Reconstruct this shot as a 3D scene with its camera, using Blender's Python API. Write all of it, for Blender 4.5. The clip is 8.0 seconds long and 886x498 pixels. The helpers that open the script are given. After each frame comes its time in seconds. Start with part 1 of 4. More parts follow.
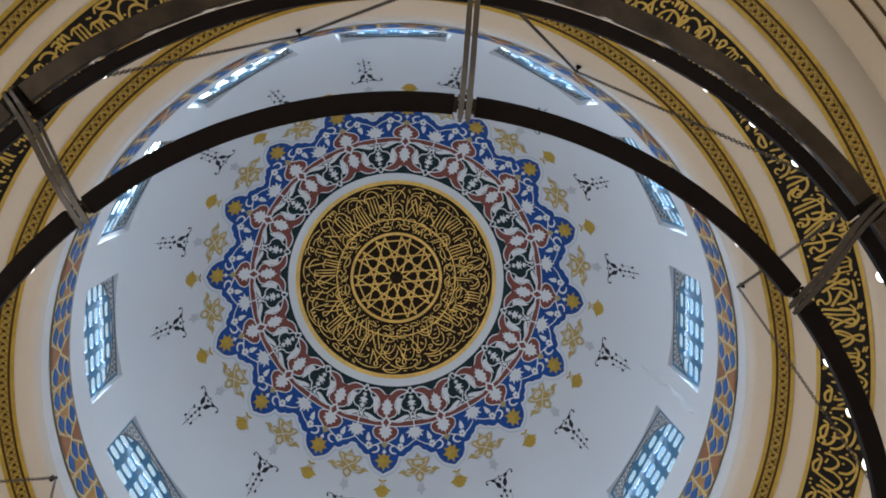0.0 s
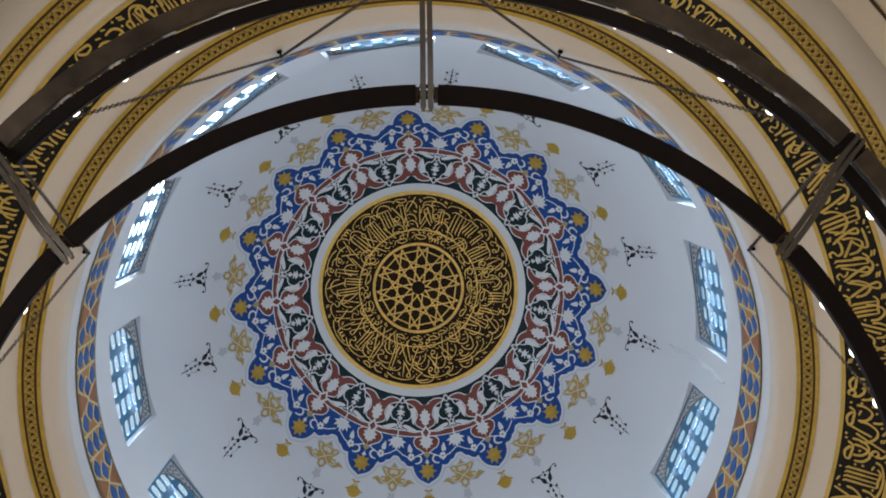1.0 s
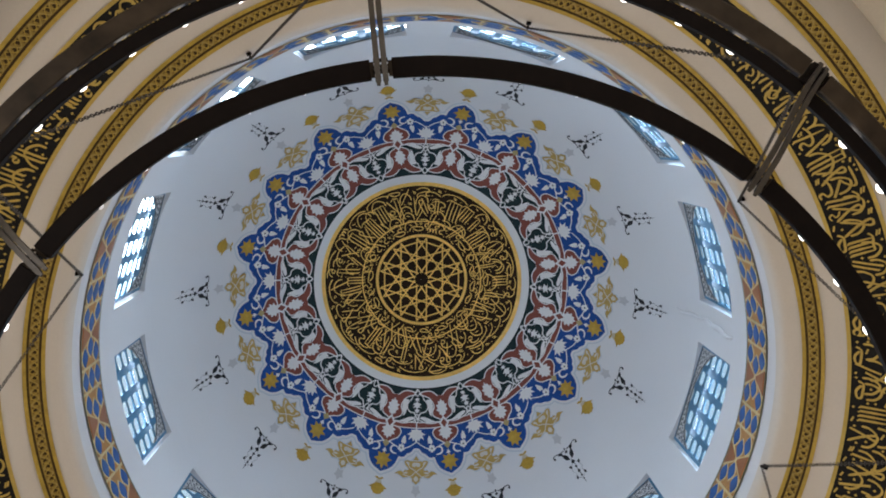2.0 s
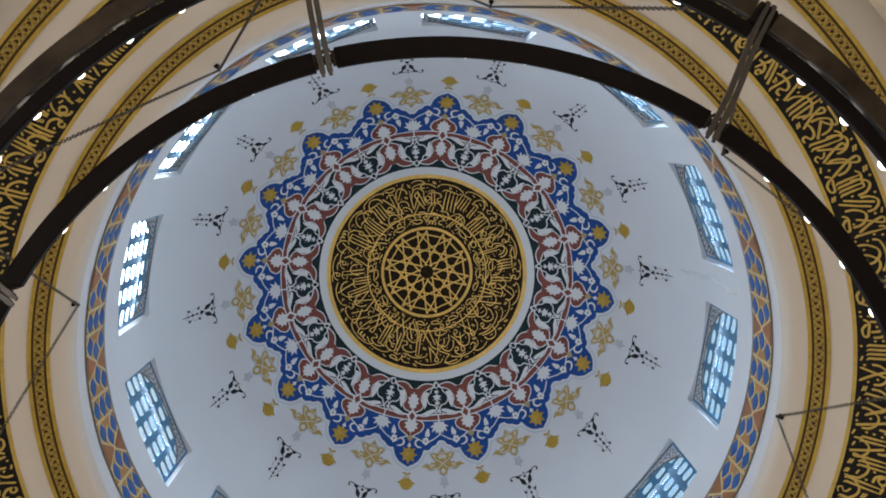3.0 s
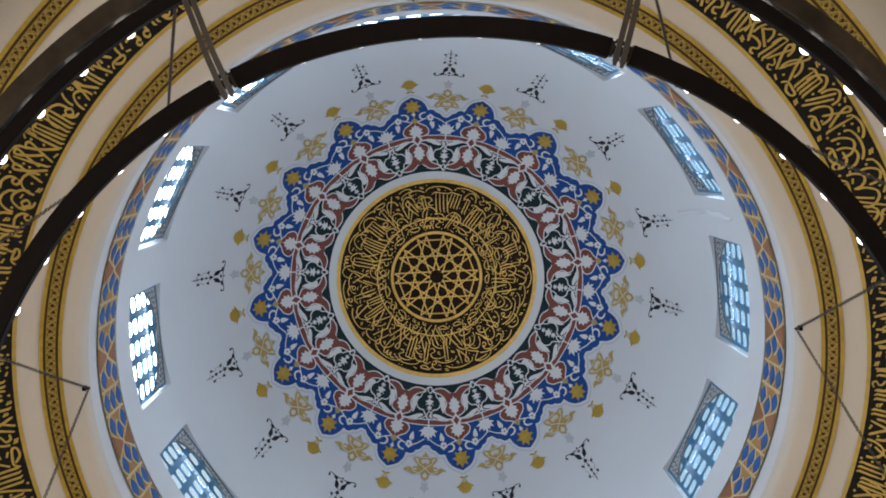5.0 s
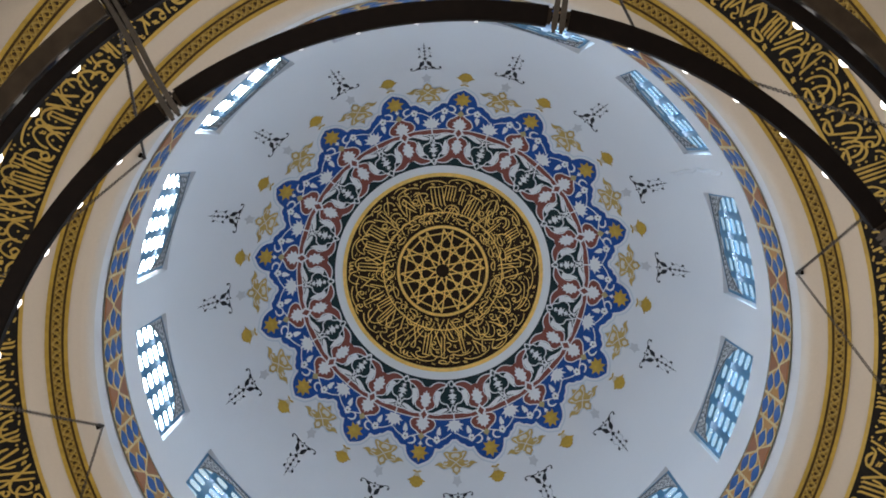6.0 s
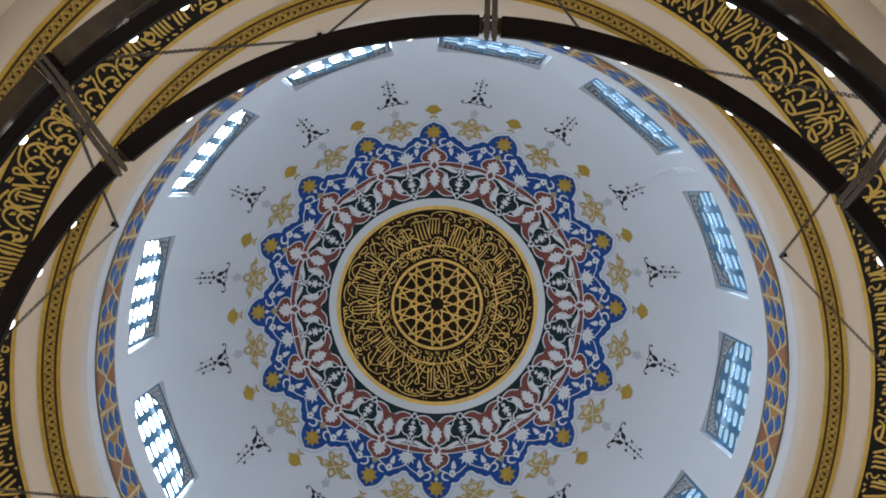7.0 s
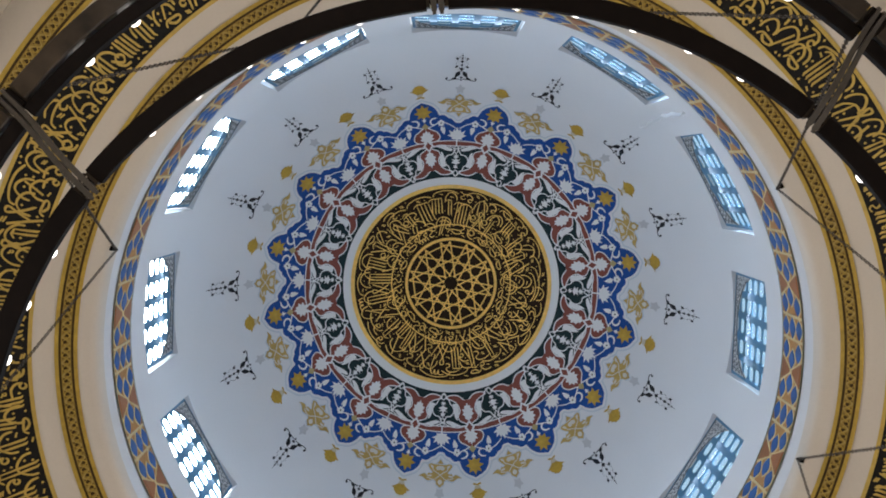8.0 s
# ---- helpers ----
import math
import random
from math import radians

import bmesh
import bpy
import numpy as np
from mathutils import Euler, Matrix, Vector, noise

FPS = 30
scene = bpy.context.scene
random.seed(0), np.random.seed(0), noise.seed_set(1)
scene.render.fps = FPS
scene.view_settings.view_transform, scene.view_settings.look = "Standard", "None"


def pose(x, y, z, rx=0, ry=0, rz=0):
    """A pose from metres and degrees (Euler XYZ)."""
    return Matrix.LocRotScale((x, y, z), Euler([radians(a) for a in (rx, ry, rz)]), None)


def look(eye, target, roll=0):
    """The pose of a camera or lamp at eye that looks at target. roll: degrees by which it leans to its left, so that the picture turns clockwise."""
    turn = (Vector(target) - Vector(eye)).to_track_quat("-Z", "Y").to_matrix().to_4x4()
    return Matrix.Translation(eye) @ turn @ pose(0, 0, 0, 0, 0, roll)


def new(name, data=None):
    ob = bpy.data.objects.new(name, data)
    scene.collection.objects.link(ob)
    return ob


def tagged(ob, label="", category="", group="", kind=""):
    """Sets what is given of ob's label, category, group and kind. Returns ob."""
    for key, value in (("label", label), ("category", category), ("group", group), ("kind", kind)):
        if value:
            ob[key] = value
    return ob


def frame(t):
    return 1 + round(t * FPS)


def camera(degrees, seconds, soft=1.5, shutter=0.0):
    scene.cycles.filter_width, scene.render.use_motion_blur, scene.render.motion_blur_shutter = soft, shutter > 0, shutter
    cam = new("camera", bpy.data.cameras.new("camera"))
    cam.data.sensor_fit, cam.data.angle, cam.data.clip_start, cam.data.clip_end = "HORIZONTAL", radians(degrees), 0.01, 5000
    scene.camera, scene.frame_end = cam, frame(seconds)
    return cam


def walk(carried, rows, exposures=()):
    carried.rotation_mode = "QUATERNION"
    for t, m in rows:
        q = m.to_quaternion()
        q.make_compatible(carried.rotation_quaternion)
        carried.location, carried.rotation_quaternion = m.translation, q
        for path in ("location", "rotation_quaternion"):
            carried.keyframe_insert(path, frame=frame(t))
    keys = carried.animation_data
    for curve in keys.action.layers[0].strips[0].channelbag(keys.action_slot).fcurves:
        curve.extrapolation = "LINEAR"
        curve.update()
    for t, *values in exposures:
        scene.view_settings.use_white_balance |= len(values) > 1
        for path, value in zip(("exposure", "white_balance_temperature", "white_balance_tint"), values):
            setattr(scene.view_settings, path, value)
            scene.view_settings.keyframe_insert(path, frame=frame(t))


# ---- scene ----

from math import sin, cos, pi, tau

# ---- camera: turns slowly under the dome, looking almost straight up ----
cam = camera(42.8, 8.0, soft=1.8)
walk(cam, [
    (0, pose(-0.9098, -1.7387, 1.6797, 174.055, 2.516, -26.619)),
    (0.5, pose(-0.7907, -1.7480, 1.6566, 174.526, 2.044, -22.869)),
    (1, pose(-0.6726, -1.7330, 1.6415, 174.985, 1.486, -19.329)),
    (1.5, pose(-0.5796, -1.7026, 1.6478, 175.228, 1.547, -16.493)),
    (2, pose(-0.4894, -1.6715, 1.6464, 175.005, 1.453, -13.175)),
    (3.5, pose(-0.1671, -1.6440, 1.6550, 174.904, 1.075, -2.888)),
    (4, pose(-0.0893, -1.6143, 1.6509, 175.258, 1.120, 0.647)),
    (4.5, pose(-0.0160, -1.5692, 1.6475, 175.655, 1.068, 3.930)),
    (6, pose(0.286, -1.452, 1.657, 175.549, 0.435, 15.469)),
    (6.5, pose(0.352, -1.383, 1.654, 176.11, 0.676, 18.656)),
    (7, pose(0.411, -1.315, 1.668, 177.615, 0.804, 22.869)),
    (7.5, pose(0.484, -1.257, 1.655, 177.163, 0.780, 27.201)),
    (8, pose(0.553, -1.226, 1.664, 176.692, 0.176, 30.816)),
], exposures=[(0, -0.50), (8, -0.44)])

# ---- sizes of the place, metres ----
HALL = 5.3            # half width of the square hall under the dome
CONE_Z, CONE_S = 10.341, -0.62   # soffit ring below the drum: height at radius 3, fall per metre
WIN_N, WIN_TURN = 12, 2.87       # windows round the drum, turn of the first one
WIN_HW, WIN_TOP, WIN_LOW = 0.534, 13.39, 12.07
CLAMP_TURN = -109.48             # turn of one joint of the chandelier's rings (eight of them)
RING_IN_Z, RING_OUT_Z = 6.305, 6.680

# ---- daylight ----
world = bpy.data.worlds.new("world")
scene.world = world
world.use_nodes = True
wn = world.node_tree.nodes
sky = wn.new("ShaderNodeTexSky")
sky.sky_type, sky.sun_disc = "NISHITA", False
sky.sun_elevation, sky.sun_rotation = radians(52), radians(228)
world.node_tree.links.new(sky.outputs[0], wn["Background"].inputs[0])
wn["Background"].inputs[1].default_value = 0.12
sun = new("sun", bpy.data.lights.new("sun", "SUN"))
sun.data.energy, sun.data.angle, sun.data.color = 2.5, radians(0.5), (1, 0.95, 0.87)
sun.matrix_world = look((-14.9, -13.4, 37.6), (0, 0, 12))


def area(name, w, h, power, colour, m):
    ob = new(name, bpy.data.lights.new(name, "AREA"))
    ob.data.shape, ob.data.size, ob.data.size_y = "RECTANGLE", w, h
    ob.data.energy, ob.data.color = power, colour
    ob.matrix_world = m
    return ob


for k in range(WIN_N):
    a = radians(WIN_TURN + 30 * k)
    zc = (WIN_TOP + WIN_LOW) / 2 - 0.1
    bright = 1.0 + 0.20 * cos(a - radians(222))
    area("window_daylight", 0.8, 0.75, 32.0 * bright, (0.63, 0.79, 1.0),
         look((3.02 * cos(a), 3.02 * sin(a), zc), (0, 0, zc - 1.2)))
# added fill lamps low in the unseen hall, powers set to balance the soffit
for k in range(4):
    a = k * pi / 2
    area("hall_fill", 2.0, 2.4, (60, 205, 260, 205)[k], (1.0, 0.97, 0.96),
         look(((HALL + 0.2) * cos(a), (HALL + 0.2) * sin(a), 3.6), (0, 0, 2.6)))

# ---- materials ----


def material(name, colour, rough=0.6, metal=0.0, grain=40.0, vary=0.08, bump=0.05, stain=1.2, second=None, spec=0.4):
    """Principled surface with fine grain, broad stains and a little relief."""
    m = bpy.data.materials.new(name)
    m.use_nodes = True
    n, l = m.node_tree.nodes, m.node_tree.links
    b = n["Principled BSDF"]
    b.inputs["Metallic"].default_value = metal
    b.inputs["Specular IOR Level"].default_value = spec
    tc = n.new("ShaderNodeTexCoord")
    fine, broad = n.new("ShaderNodeTexNoise"), n.new("ShaderNodeTexNoise")
    fine.inputs["Scale"].default_value, fine.inputs["Detail"].default_value = grain, 6
    broad.inputs["Scale"].default_value, broad.inputs["Detail"].default_value = stain, 4
    for t in (fine, broad):
        l.new(tc.outputs["Object"], t.inputs["Vector"])
    add = n.new("ShaderNodeMath")
    add.operation = "ADD"
    l.new(fine.outputs["Fac"], add.inputs[0])
    l.new(broad.outputs["Fac"], add.inputs[1])
    ramp = n.new("ShaderNodeValToRGB")
    c = Vector(colour)
    lo, hi = (c * (1 - vary)), (c * (1 + vary))
    if second:
        hi = Vector(second)
    ramp.color_ramp.elements[0].position, ramp.color_ramp.elements[1].position = 0.3, 0.75
    ramp.color_ramp.elements[0].color, ramp.color_ramp.elements[1].color = (*lo, 1), (*hi, 1)
    half = n.new("ShaderNodeMath")
    half.operation, half.inputs[1].default_value = "MULTIPLY", 0.5
    l.new(add.outputs[0], half.inputs[0])
    l.new(half.outputs[0], ramp.inputs[0])
    l.new(ramp.outputs[0], b.inputs["Base Color"])
    rr = n.new("ShaderNodeMapRange")
    rr.inputs["To Min"].default_value, rr.inputs["To Max"].default_value = max(rough - 0.1, 0.03), min(rough + 0.12, 1)
    l.new(broad.outputs["Fac"], rr.inputs["Value"])
    l.new(rr.outputs[0], b.inputs["Roughness"])
    bp = n.new("ShaderNodeBump")
    bp.inputs["Strength"].default_value, bp.inputs["Distance"].default_value = bump, 0.01
    l.new(fine.outputs["Fac"], bp.inputs["Height"])
    l.new(bp.outputs[0], b.inputs["Normal"])
    return m


def glow(name, colour, strength):
    m = bpy.data.materials.new(name)
    m.use_nodes = True
    b = m.node_tree.nodes["Principled BSDF"]
    b.inputs["Base Color"].default_value = (*colour, 1)
    b.inputs["Emission Color"].default_value = (*colour, 1)
    b.inputs["Emission Strength"].default_value = strength
    return m


def window_glass():
    m = bpy.data.materials.new("window_glass")
    m.use_nodes = True
    n, l = m.node_tree.nodes, m.node_tree.links
    n.remove(n["Principled BSDF"])
    mix, tr, gl = n.new("ShaderNodeMixShader"), n.new("ShaderNodeBsdfTransparent"), n.new("ShaderNodeBsdfGlossy")
    tr.inputs[0].default_value = (0.86, 0.93, 0.96, 1)
    gl.inputs["Roughness"].default_value = 0.12
    mix.inputs[0].default_value = 0.08
    l.new(tr.outputs[0], mix.inputs[1])
    l.new(gl.outputs[0], mix.inputs[2])
    l.new(mix.outputs[0], n["Material Output"].inputs[0])
    return m


M_WHITE = material("dome_white_paint", (0.735, 0.74, 0.75), 0.55, vary=0.03, grain=60, bump=0.03, stain=0.7)
M_CREAM = material("cream_plaster", (0.70, 0.64, 0.555), 0.7, vary=0.04, grain=50, bump=0.04, stain=0.8)
M_TAN = material("tan_plaster", (0.58, 0.49, 0.36), 0.7, vary=0.06, grain=40, stain=0.8)
M_GOLD = material("gold_paint", (0.56, 0.39, 0.085), 0.45, 0.15, vary=0.25, grain=18, bump=0.08, stain=3)
M_OCHRE = material("ochre_paint", (0.52, 0.325, 0.045), 0.6, vary=0.25, grain=22, stain=4)
M_BLACK = material("black_ground_paint", (0.012, 0.011, 0.010), 0.55, vary=0.5, grain=30, spec=0.15)
M_BROWN = material("brown_paint", (0.065, 0.038, 0.013), 0.6, vary=0.2, grain=30, spec=0.15)
M_BLUE = material("cobalt_paint", (0.019, 0.082, 0.31), 0.5, vary=0.2, grain=26, stain=3, spec=0.15)
M_RED = material("brick_red_paint", (0.25, 0.080, 0.060), 0.6, vary=0.18, grain=26, stain=3, spec=0.15)
M_GREEN = material("dark_green_paint", (0.016, 0.034, 0.036), 0.6, vary=0.25, grain=26, stain=3, spec=0.15)
M_LINE = material("white_ornament_paint", (0.81, 0.81, 0.80), 0.55, vary=0.04, grain=50)
M_INK = material("black_ornament_paint", (0.02, 0.022, 0.026), 0.6, vary=0.3, grain=30, spec=0.15)
M_HALO = material("pale_blue_outline_paint", (0.57, 0.62, 0.68), 0.6, vary=0.05)
M_GREY = material("grey_ornament_paint", (0.56, 0.56, 0.57), 0.6, vary=0.05)
M_IRON = material("dark_bronzed_iron", (0.006, 0.0038, 0.0028), 0.6, 0.0, spec=0.08, vary=0.4, grain=25, bump=0.1, stain=4)
# lighter iron: worn patina plus lit face and mottled reflections put into the colour
M_IRON2 = material("worn_lit_brown_iron", (0.036, 0.025, 0.015), 0.45, 0.1, spec=0.25, vary=0.8, grain=9, bump=0.1, stain=5)
M_STEEL = material("grey_steel", (0.07, 0.062, 0.055), 0.4, 0.6, vary=0.3, grain=40, bump=0.08, stain=6)
M_STRAP = material("grey_brown_iron", (0.050, 0.041, 0.031), 0.42, 0.3, vary=0.35, grain=30, bump=0.08, stain=6)
M_TILE = material("blue_glazed_tile", (0.028, 0.125, 0.39), 0.4, spec=0.2, vary=0.25, grain=12, bump=0.04, stain=3)
M_RUST = material("russet_glazed_tile", (0.36, 0.15, 0.065), 0.4, spec=0.2, vary=0.2, grain=12, stain=3)
M_TILEGROUND = material("ochre_tile_ground", (0.50, 0.26, 0.09), 0.5, spec=0.2, vary=0.2, grain=14, stain=3)
M_JOINT = material("pale_gold_tile_joint", (0.70, 0.56, 0.29), 0.5, spec=0.2, vary=0.15, grain=14, stain=3)
M_GREENEDGE = material("green_tile_edge", (0.15, 0.17, 0.11), 0.35, vary=0.3, grain=14)
M_FRAME = material("blue_grey_window_metal", (0.06, 0.215, 0.37), 0.4, 0.1, vary=0.15, grain=30)
M_TRACERY = material("grey_stucco_tracery", (0.55, 0.56, 0.57), 0.7, vary=0.12, grain=40, bump=0.1)
M_SCROLL = material("dark_grey_scroll_paint", (0.13, 0.14, 0.15), 0.7, vary=0.3, grain=40)
M_CARPET = material("brown_carpet", (0.24, 0.18, 0.13), 0.95, vary=0.2, grain=90, bump=0.3, stain=2)
M_BULB = glow("lit_white_bulb", (1.0, 0.93, 0.88), 6.0)
M_GLASS = window_glass()


def sky_backdrop():
    """Bright sky beyond the drum, whiter on the sunny side."""
    m = bpy.data.materials.new("bright_sky")
    m.use_nodes = True
    n, l = m.node_tree.nodes, m.node_tree.links
    n.remove(n["Principled BSDF"])
    em, tc, dot, ramp, side = n.new("ShaderNodeEmission"), n.new("ShaderNodeTexCoord"), n.new("ShaderNodeVectorMath"), n.new("ShaderNodeValToRGB"), n.new("ShaderNodeMapRange")
    # glare of the sun high up on one side
    dot.operation, dot.inputs[1].default_value = "DOT_PRODUCT", (-0.743, -0.669, 0.0)
    l.new(tc.outputs["Object"], dot.inputs[0])
    side.inputs["From Min"].default_value, side.inputs["From Max"].default_value = 4.9, -4.9
    l.new(dot.outputs["Value"], side.inputs["Value"])
    l.new(side.outputs[0], ramp.inputs[0])
    ramp.color_ramp.elements[0].color, ramp.color_ramp.elements[1].color = (1.0, 1.0, 1.0, 1), (0.62, 0.82, 1.0, 1)
    l.new(ramp.outputs[0], em.inputs[0])
    glare, high, up = n.new("ShaderNodeMapRange"), n.new("ShaderNodeMapRange"), n.new("ShaderNodeSeparateXYZ")
    for node, lo, hi, most in ((glare, 2.2, 4.6, 1.0), (high, 15.0, 19.0, 42.0)):
        node.inputs["From Min"].default_value, node.inputs["From Max"].default_value = lo, hi
        node.inputs["To Min"].default_value, node.inputs["To Max"].default_value = 0.0, most
    l.new(dot.outputs["Value"], glare.inputs["Value"])
    l.new(tc.outputs["Object"], up.inputs[0])
    l.new(up.outputs["Z"], high.inputs["Value"])
    both, power = n.new("ShaderNodeMath"), n.new("ShaderNodeMath")
    both.operation, power.operation, power.inputs[1].default_value = "MULTIPLY", "ADD", 1.3
    l.new(glare.outputs[0], both.inputs[0])
    l.new(high.outputs[0], both.inputs[1])
    l.new(both.outputs[0], power.inputs[0])
    l.new(power.outputs[0], em.inputs[1])
    l.new(em.outputs[0], n["Material Output"].inputs[0])
    return m


M_SKY = sky_backdrop()

# ---- mesh helpers ----


def part(name, data, mat, parent=None, label=""):
    """One mesh object from (verts, faces), or from ready mesh data, under a thing."""
    if isinstance(data, tuple):
        me = bpy.data.meshes.new(name)
        me.from_pydata([tuple(v) for v in data[0]], [], data[1])
        me.validate()
        me.update()
    else:
        me = data
    if not me.materials:
        me.materials.append(mat)
    ob = new(name, me)
    if parent is not None:
        ob.parent = parent
    return tagged(ob, label) if label else ob


def smooth(ob):
    for p in ob.data.polygons:
        p.use_smooth = True
    return ob


def empty(name, m=None, **tags):
    ob = new(name)
    ob.empty_display_size = 0.1
    if m is not None:
        ob.matrix_world = m
    return tagged(ob, **tags)


class Build:
    """Collects several shapes into one mesh."""

    def __init__(self):
        self.v, self.f = [], []

    def add(self, verts, faces):
        k = len(self.v)
        self.v += [tuple(v) for v in verts]
        self.f += [tuple(i + k for i in f) for f in faces]
        return self

    def box(self, x0, x1, y0, y1, z0, z1):
        v = [(x, y, z) for x in (x0, x1) for y in (y0, y1) for z in (z0, z1)]
        return self.add(v, [(0, 1, 3, 2), (4, 6, 7, 5), (0, 4, 5, 1), (2, 3, 7, 6), (0, 2, 6, 4), (1, 5, 7, 3)])

    def tube(self, pts, radius, sides=8, caps=True):
        pts = [Vector(p) for p in pts]
        rows = []
        for i, p in enumerate(pts):
            d = (pts[min(i + 1, len(pts) - 1)] - pts[max(i - 1, 0)]).normalized()
            u = d.cross(Vector((0, 0, 1)) if abs(d.z) < 0.9 else Vector((1, 0, 0))).normalized()
            w = d.cross(u)
            r = radius(i / (len(pts) - 1)) if callable(radius) else radius
            rows.append([p + r * (cos(tau * k / sides) * u + sin(tau * k / sides) * w) for k in range(sides)])
        f = [(i * sides + k, i * sides + (k + 1) % sides, (i + 1) * sides + (k + 1) % sides, (i + 1) * sides + k)
             for i in range(len(rows) - 1) for k in range(sides)]
        if caps:
            f += [tuple(range(sides))[::-1], tuple((len(rows) - 1) * sides + k for k in range(sides))]
        return self.add([v for r in rows for v in r], f)

    def data(self):
        return self.v, self.f


def lathe(profile, a0=0.0, a1=tau, steps=128, closed=True):
    """Surface turned round the z axis from (radius, height) points; closed joins the profile's ends."""
    n, full = len(profile), abs(a1 - a0 - tau) < 1e-6
    cols = steps if full else steps + 1
    v = [(r * cos(a0 + (a1 - a0) * i / steps), r * sin(a0 + (a1 - a0) * i / steps), z) for i in range(cols) for r, z in profile]
    f = []
    for i in range(steps):
        j = (i + 1) % cols
        for k in range(n if closed else n - 1):
            m = (k + 1) % n
            f.append((i * n + k, j * n + k, j * n + m, i * n + m))
    if closed and not full:
        f += [tuple(range(n))[::-1], tuple(steps * n + k for k in range(n))]
    return v, f


# ---- the inner face of dome and drum, as arc length from the crown ----
KNOTS = [(-1.35, 16.70), (0, 16.84), (0.68, 16.79), (1.32, 16.55), (1.83, 16.23), (2.25, 15.80), (2.608, 15.03), (2.812, 14.22), (2.91, 13.47),
         (2.902, 12.80), (2.888, 12.20), (2.833, 11.08), (2.808, 10.44), (2.80, 10.0)]
CURVE = []
for i in range(1, len(KNOTS) - 2):
    p0, p1, p2, p3 = (Vector(p) for p in KNOTS[i - 1:i + 3])
    for k in range(16):
        t = k / 16
        CURVE.append(0.5 * ((2 * p1) + (p2 - p0) * t + (2 * p0 - 5 * p1 + 4 * p2 - p3) * t * t + (3 * p1 - p0 - 3 * p2 + p3) * t ** 3))
CURVE.append(Vector(KNOTS[-2]))
CUR = np.array([tuple(p) for p in CURVE])
ARC = np.r_[0, np.cumsum(np.hypot(*np.diff(CUR, axis=0).T))]
TOP_I = int(np.argmax(CUR[:, 0]))


def s_of_r(r):
    """Arc length at which the dome has this radius (above its widest part)."""
    return float(np.interp(r, CUR[:TOP_I + 1, 0], ARC[:TOP_I + 1]))


def s_of_z(z):
    return float(np.interp(-z, -CUR[:, 1], ARC))


def on_dome(s, a, off=0.0):
    """Place on the inner face at arc length s and turn a, off metres into the room."""
    r, z = np.interp(s, ARC, CUR[:, 0]), np.interp(s, ARC, CUR[:, 1])
    e = 0.01
    dr = np.interp(s + e, ARC, CUR[:, 0]) - np.interp(max(s - e, 0), ARC, CUR[:, 0])
    dz = np.interp(s + e, ARC, CUR[:, 1]) - np.interp(max(s - e, 0), ARC, CUR[:, 1])
    d = math.hypot(dr, dz)
    r, z = r + off * dz / d, z - off * dr / d
    return (r * cos(a), r * sin(a), z)


def cone_z(r):
    return CONE_Z + CONE_S * (r - 3)


def on_cone(r, a, off=0.0):
    n = math.hypot(1, CONE_S)
    r2, z2 = r + off * CONE_S / n, cone_z(r) - off / n
    return (r2 * cos(a), r2 * sin(a), z2)


def band(place, r0, r1, off, steps=192, rows=2):
    """Full ring on a surface between two of its lengths."""
    v = [place(r0 + (r1 - r0) * k / rows, tau * i / steps, off) for i in range(steps) for k in range(rows + 1)]
    n = rows + 1
    return v, [(i * n + k, ((i + 1) % steps) * n + k, ((i + 1) % steps) * n + k + 1, i * n + k + 1) for i in range(steps) for k in range(rows)]


# ---- dome and drum ----
S_WT, S_WL, S_END = s_of_z(WIN_TOP), s_of_z(WIN_LOW), s_of_z(10.56)
WIN_D = math.asin(WIN_HW / 2.9)
COLS = []
for k in range(WIN_N):
    c = radians(WIN_TURN + 30 * k)
    COLS += [(c - WIN_D + 2 * WIN_D * i / 8, True) for i in range(8)]
    gap = tau / WIN_N - 2 * WIN_D
    COLS += [(c + WIN_D + gap * i / 6, False) for i in range(6)]


def shell(s_rows, off, holes):
    n, v, f = len(s_rows), [], []
    for a, _ in COLS:
        v += [on_dome(s, a, off) for s in s_rows]
    for i, (a, win) in enumerate(COLS):
        j = (i + 1) % len(COLS)
        for k in range(n - 1):
            if holes and win and S_WT - 1e-4 < (s_rows[k] + s_rows[k + 1]) / 2 < S_WL + 1e-4:
                continue
            f.append((i * n + k, j * n + k, j * n + k + 1, i * n + k + 1))
    return v, f


dome_rows = list(np.linspace(0.02, S_WT - 0.25, 40))
drum_rows = list(np.linspace(S_WT - 0.25, S_WT, 3)) + list(np.linspace(S_WT, S_WL, 7))[1:] + list(np.linspace(S_WL, S_END, 12))[1:]
DRUM_T = 0.09          # thickness of the shell at the windows
b = Build().add(*shell(dome_rows, 0, False)).add(*shell(dome_rows, -DRUM_T, False))
b.add([on_dome(0.02, a) for a, _ in COLS], [tuple(range(len(COLS)))])
dome = smooth(part("dome", b.data(), M_WHITE))
tagged(dome, "white painted dome with coloured arabesque ornament", "dome", kind="structure")
b = Build().add(*shell(drum_rows, 0, True)).add(*shell(drum_rows, -DRUM_T, True))
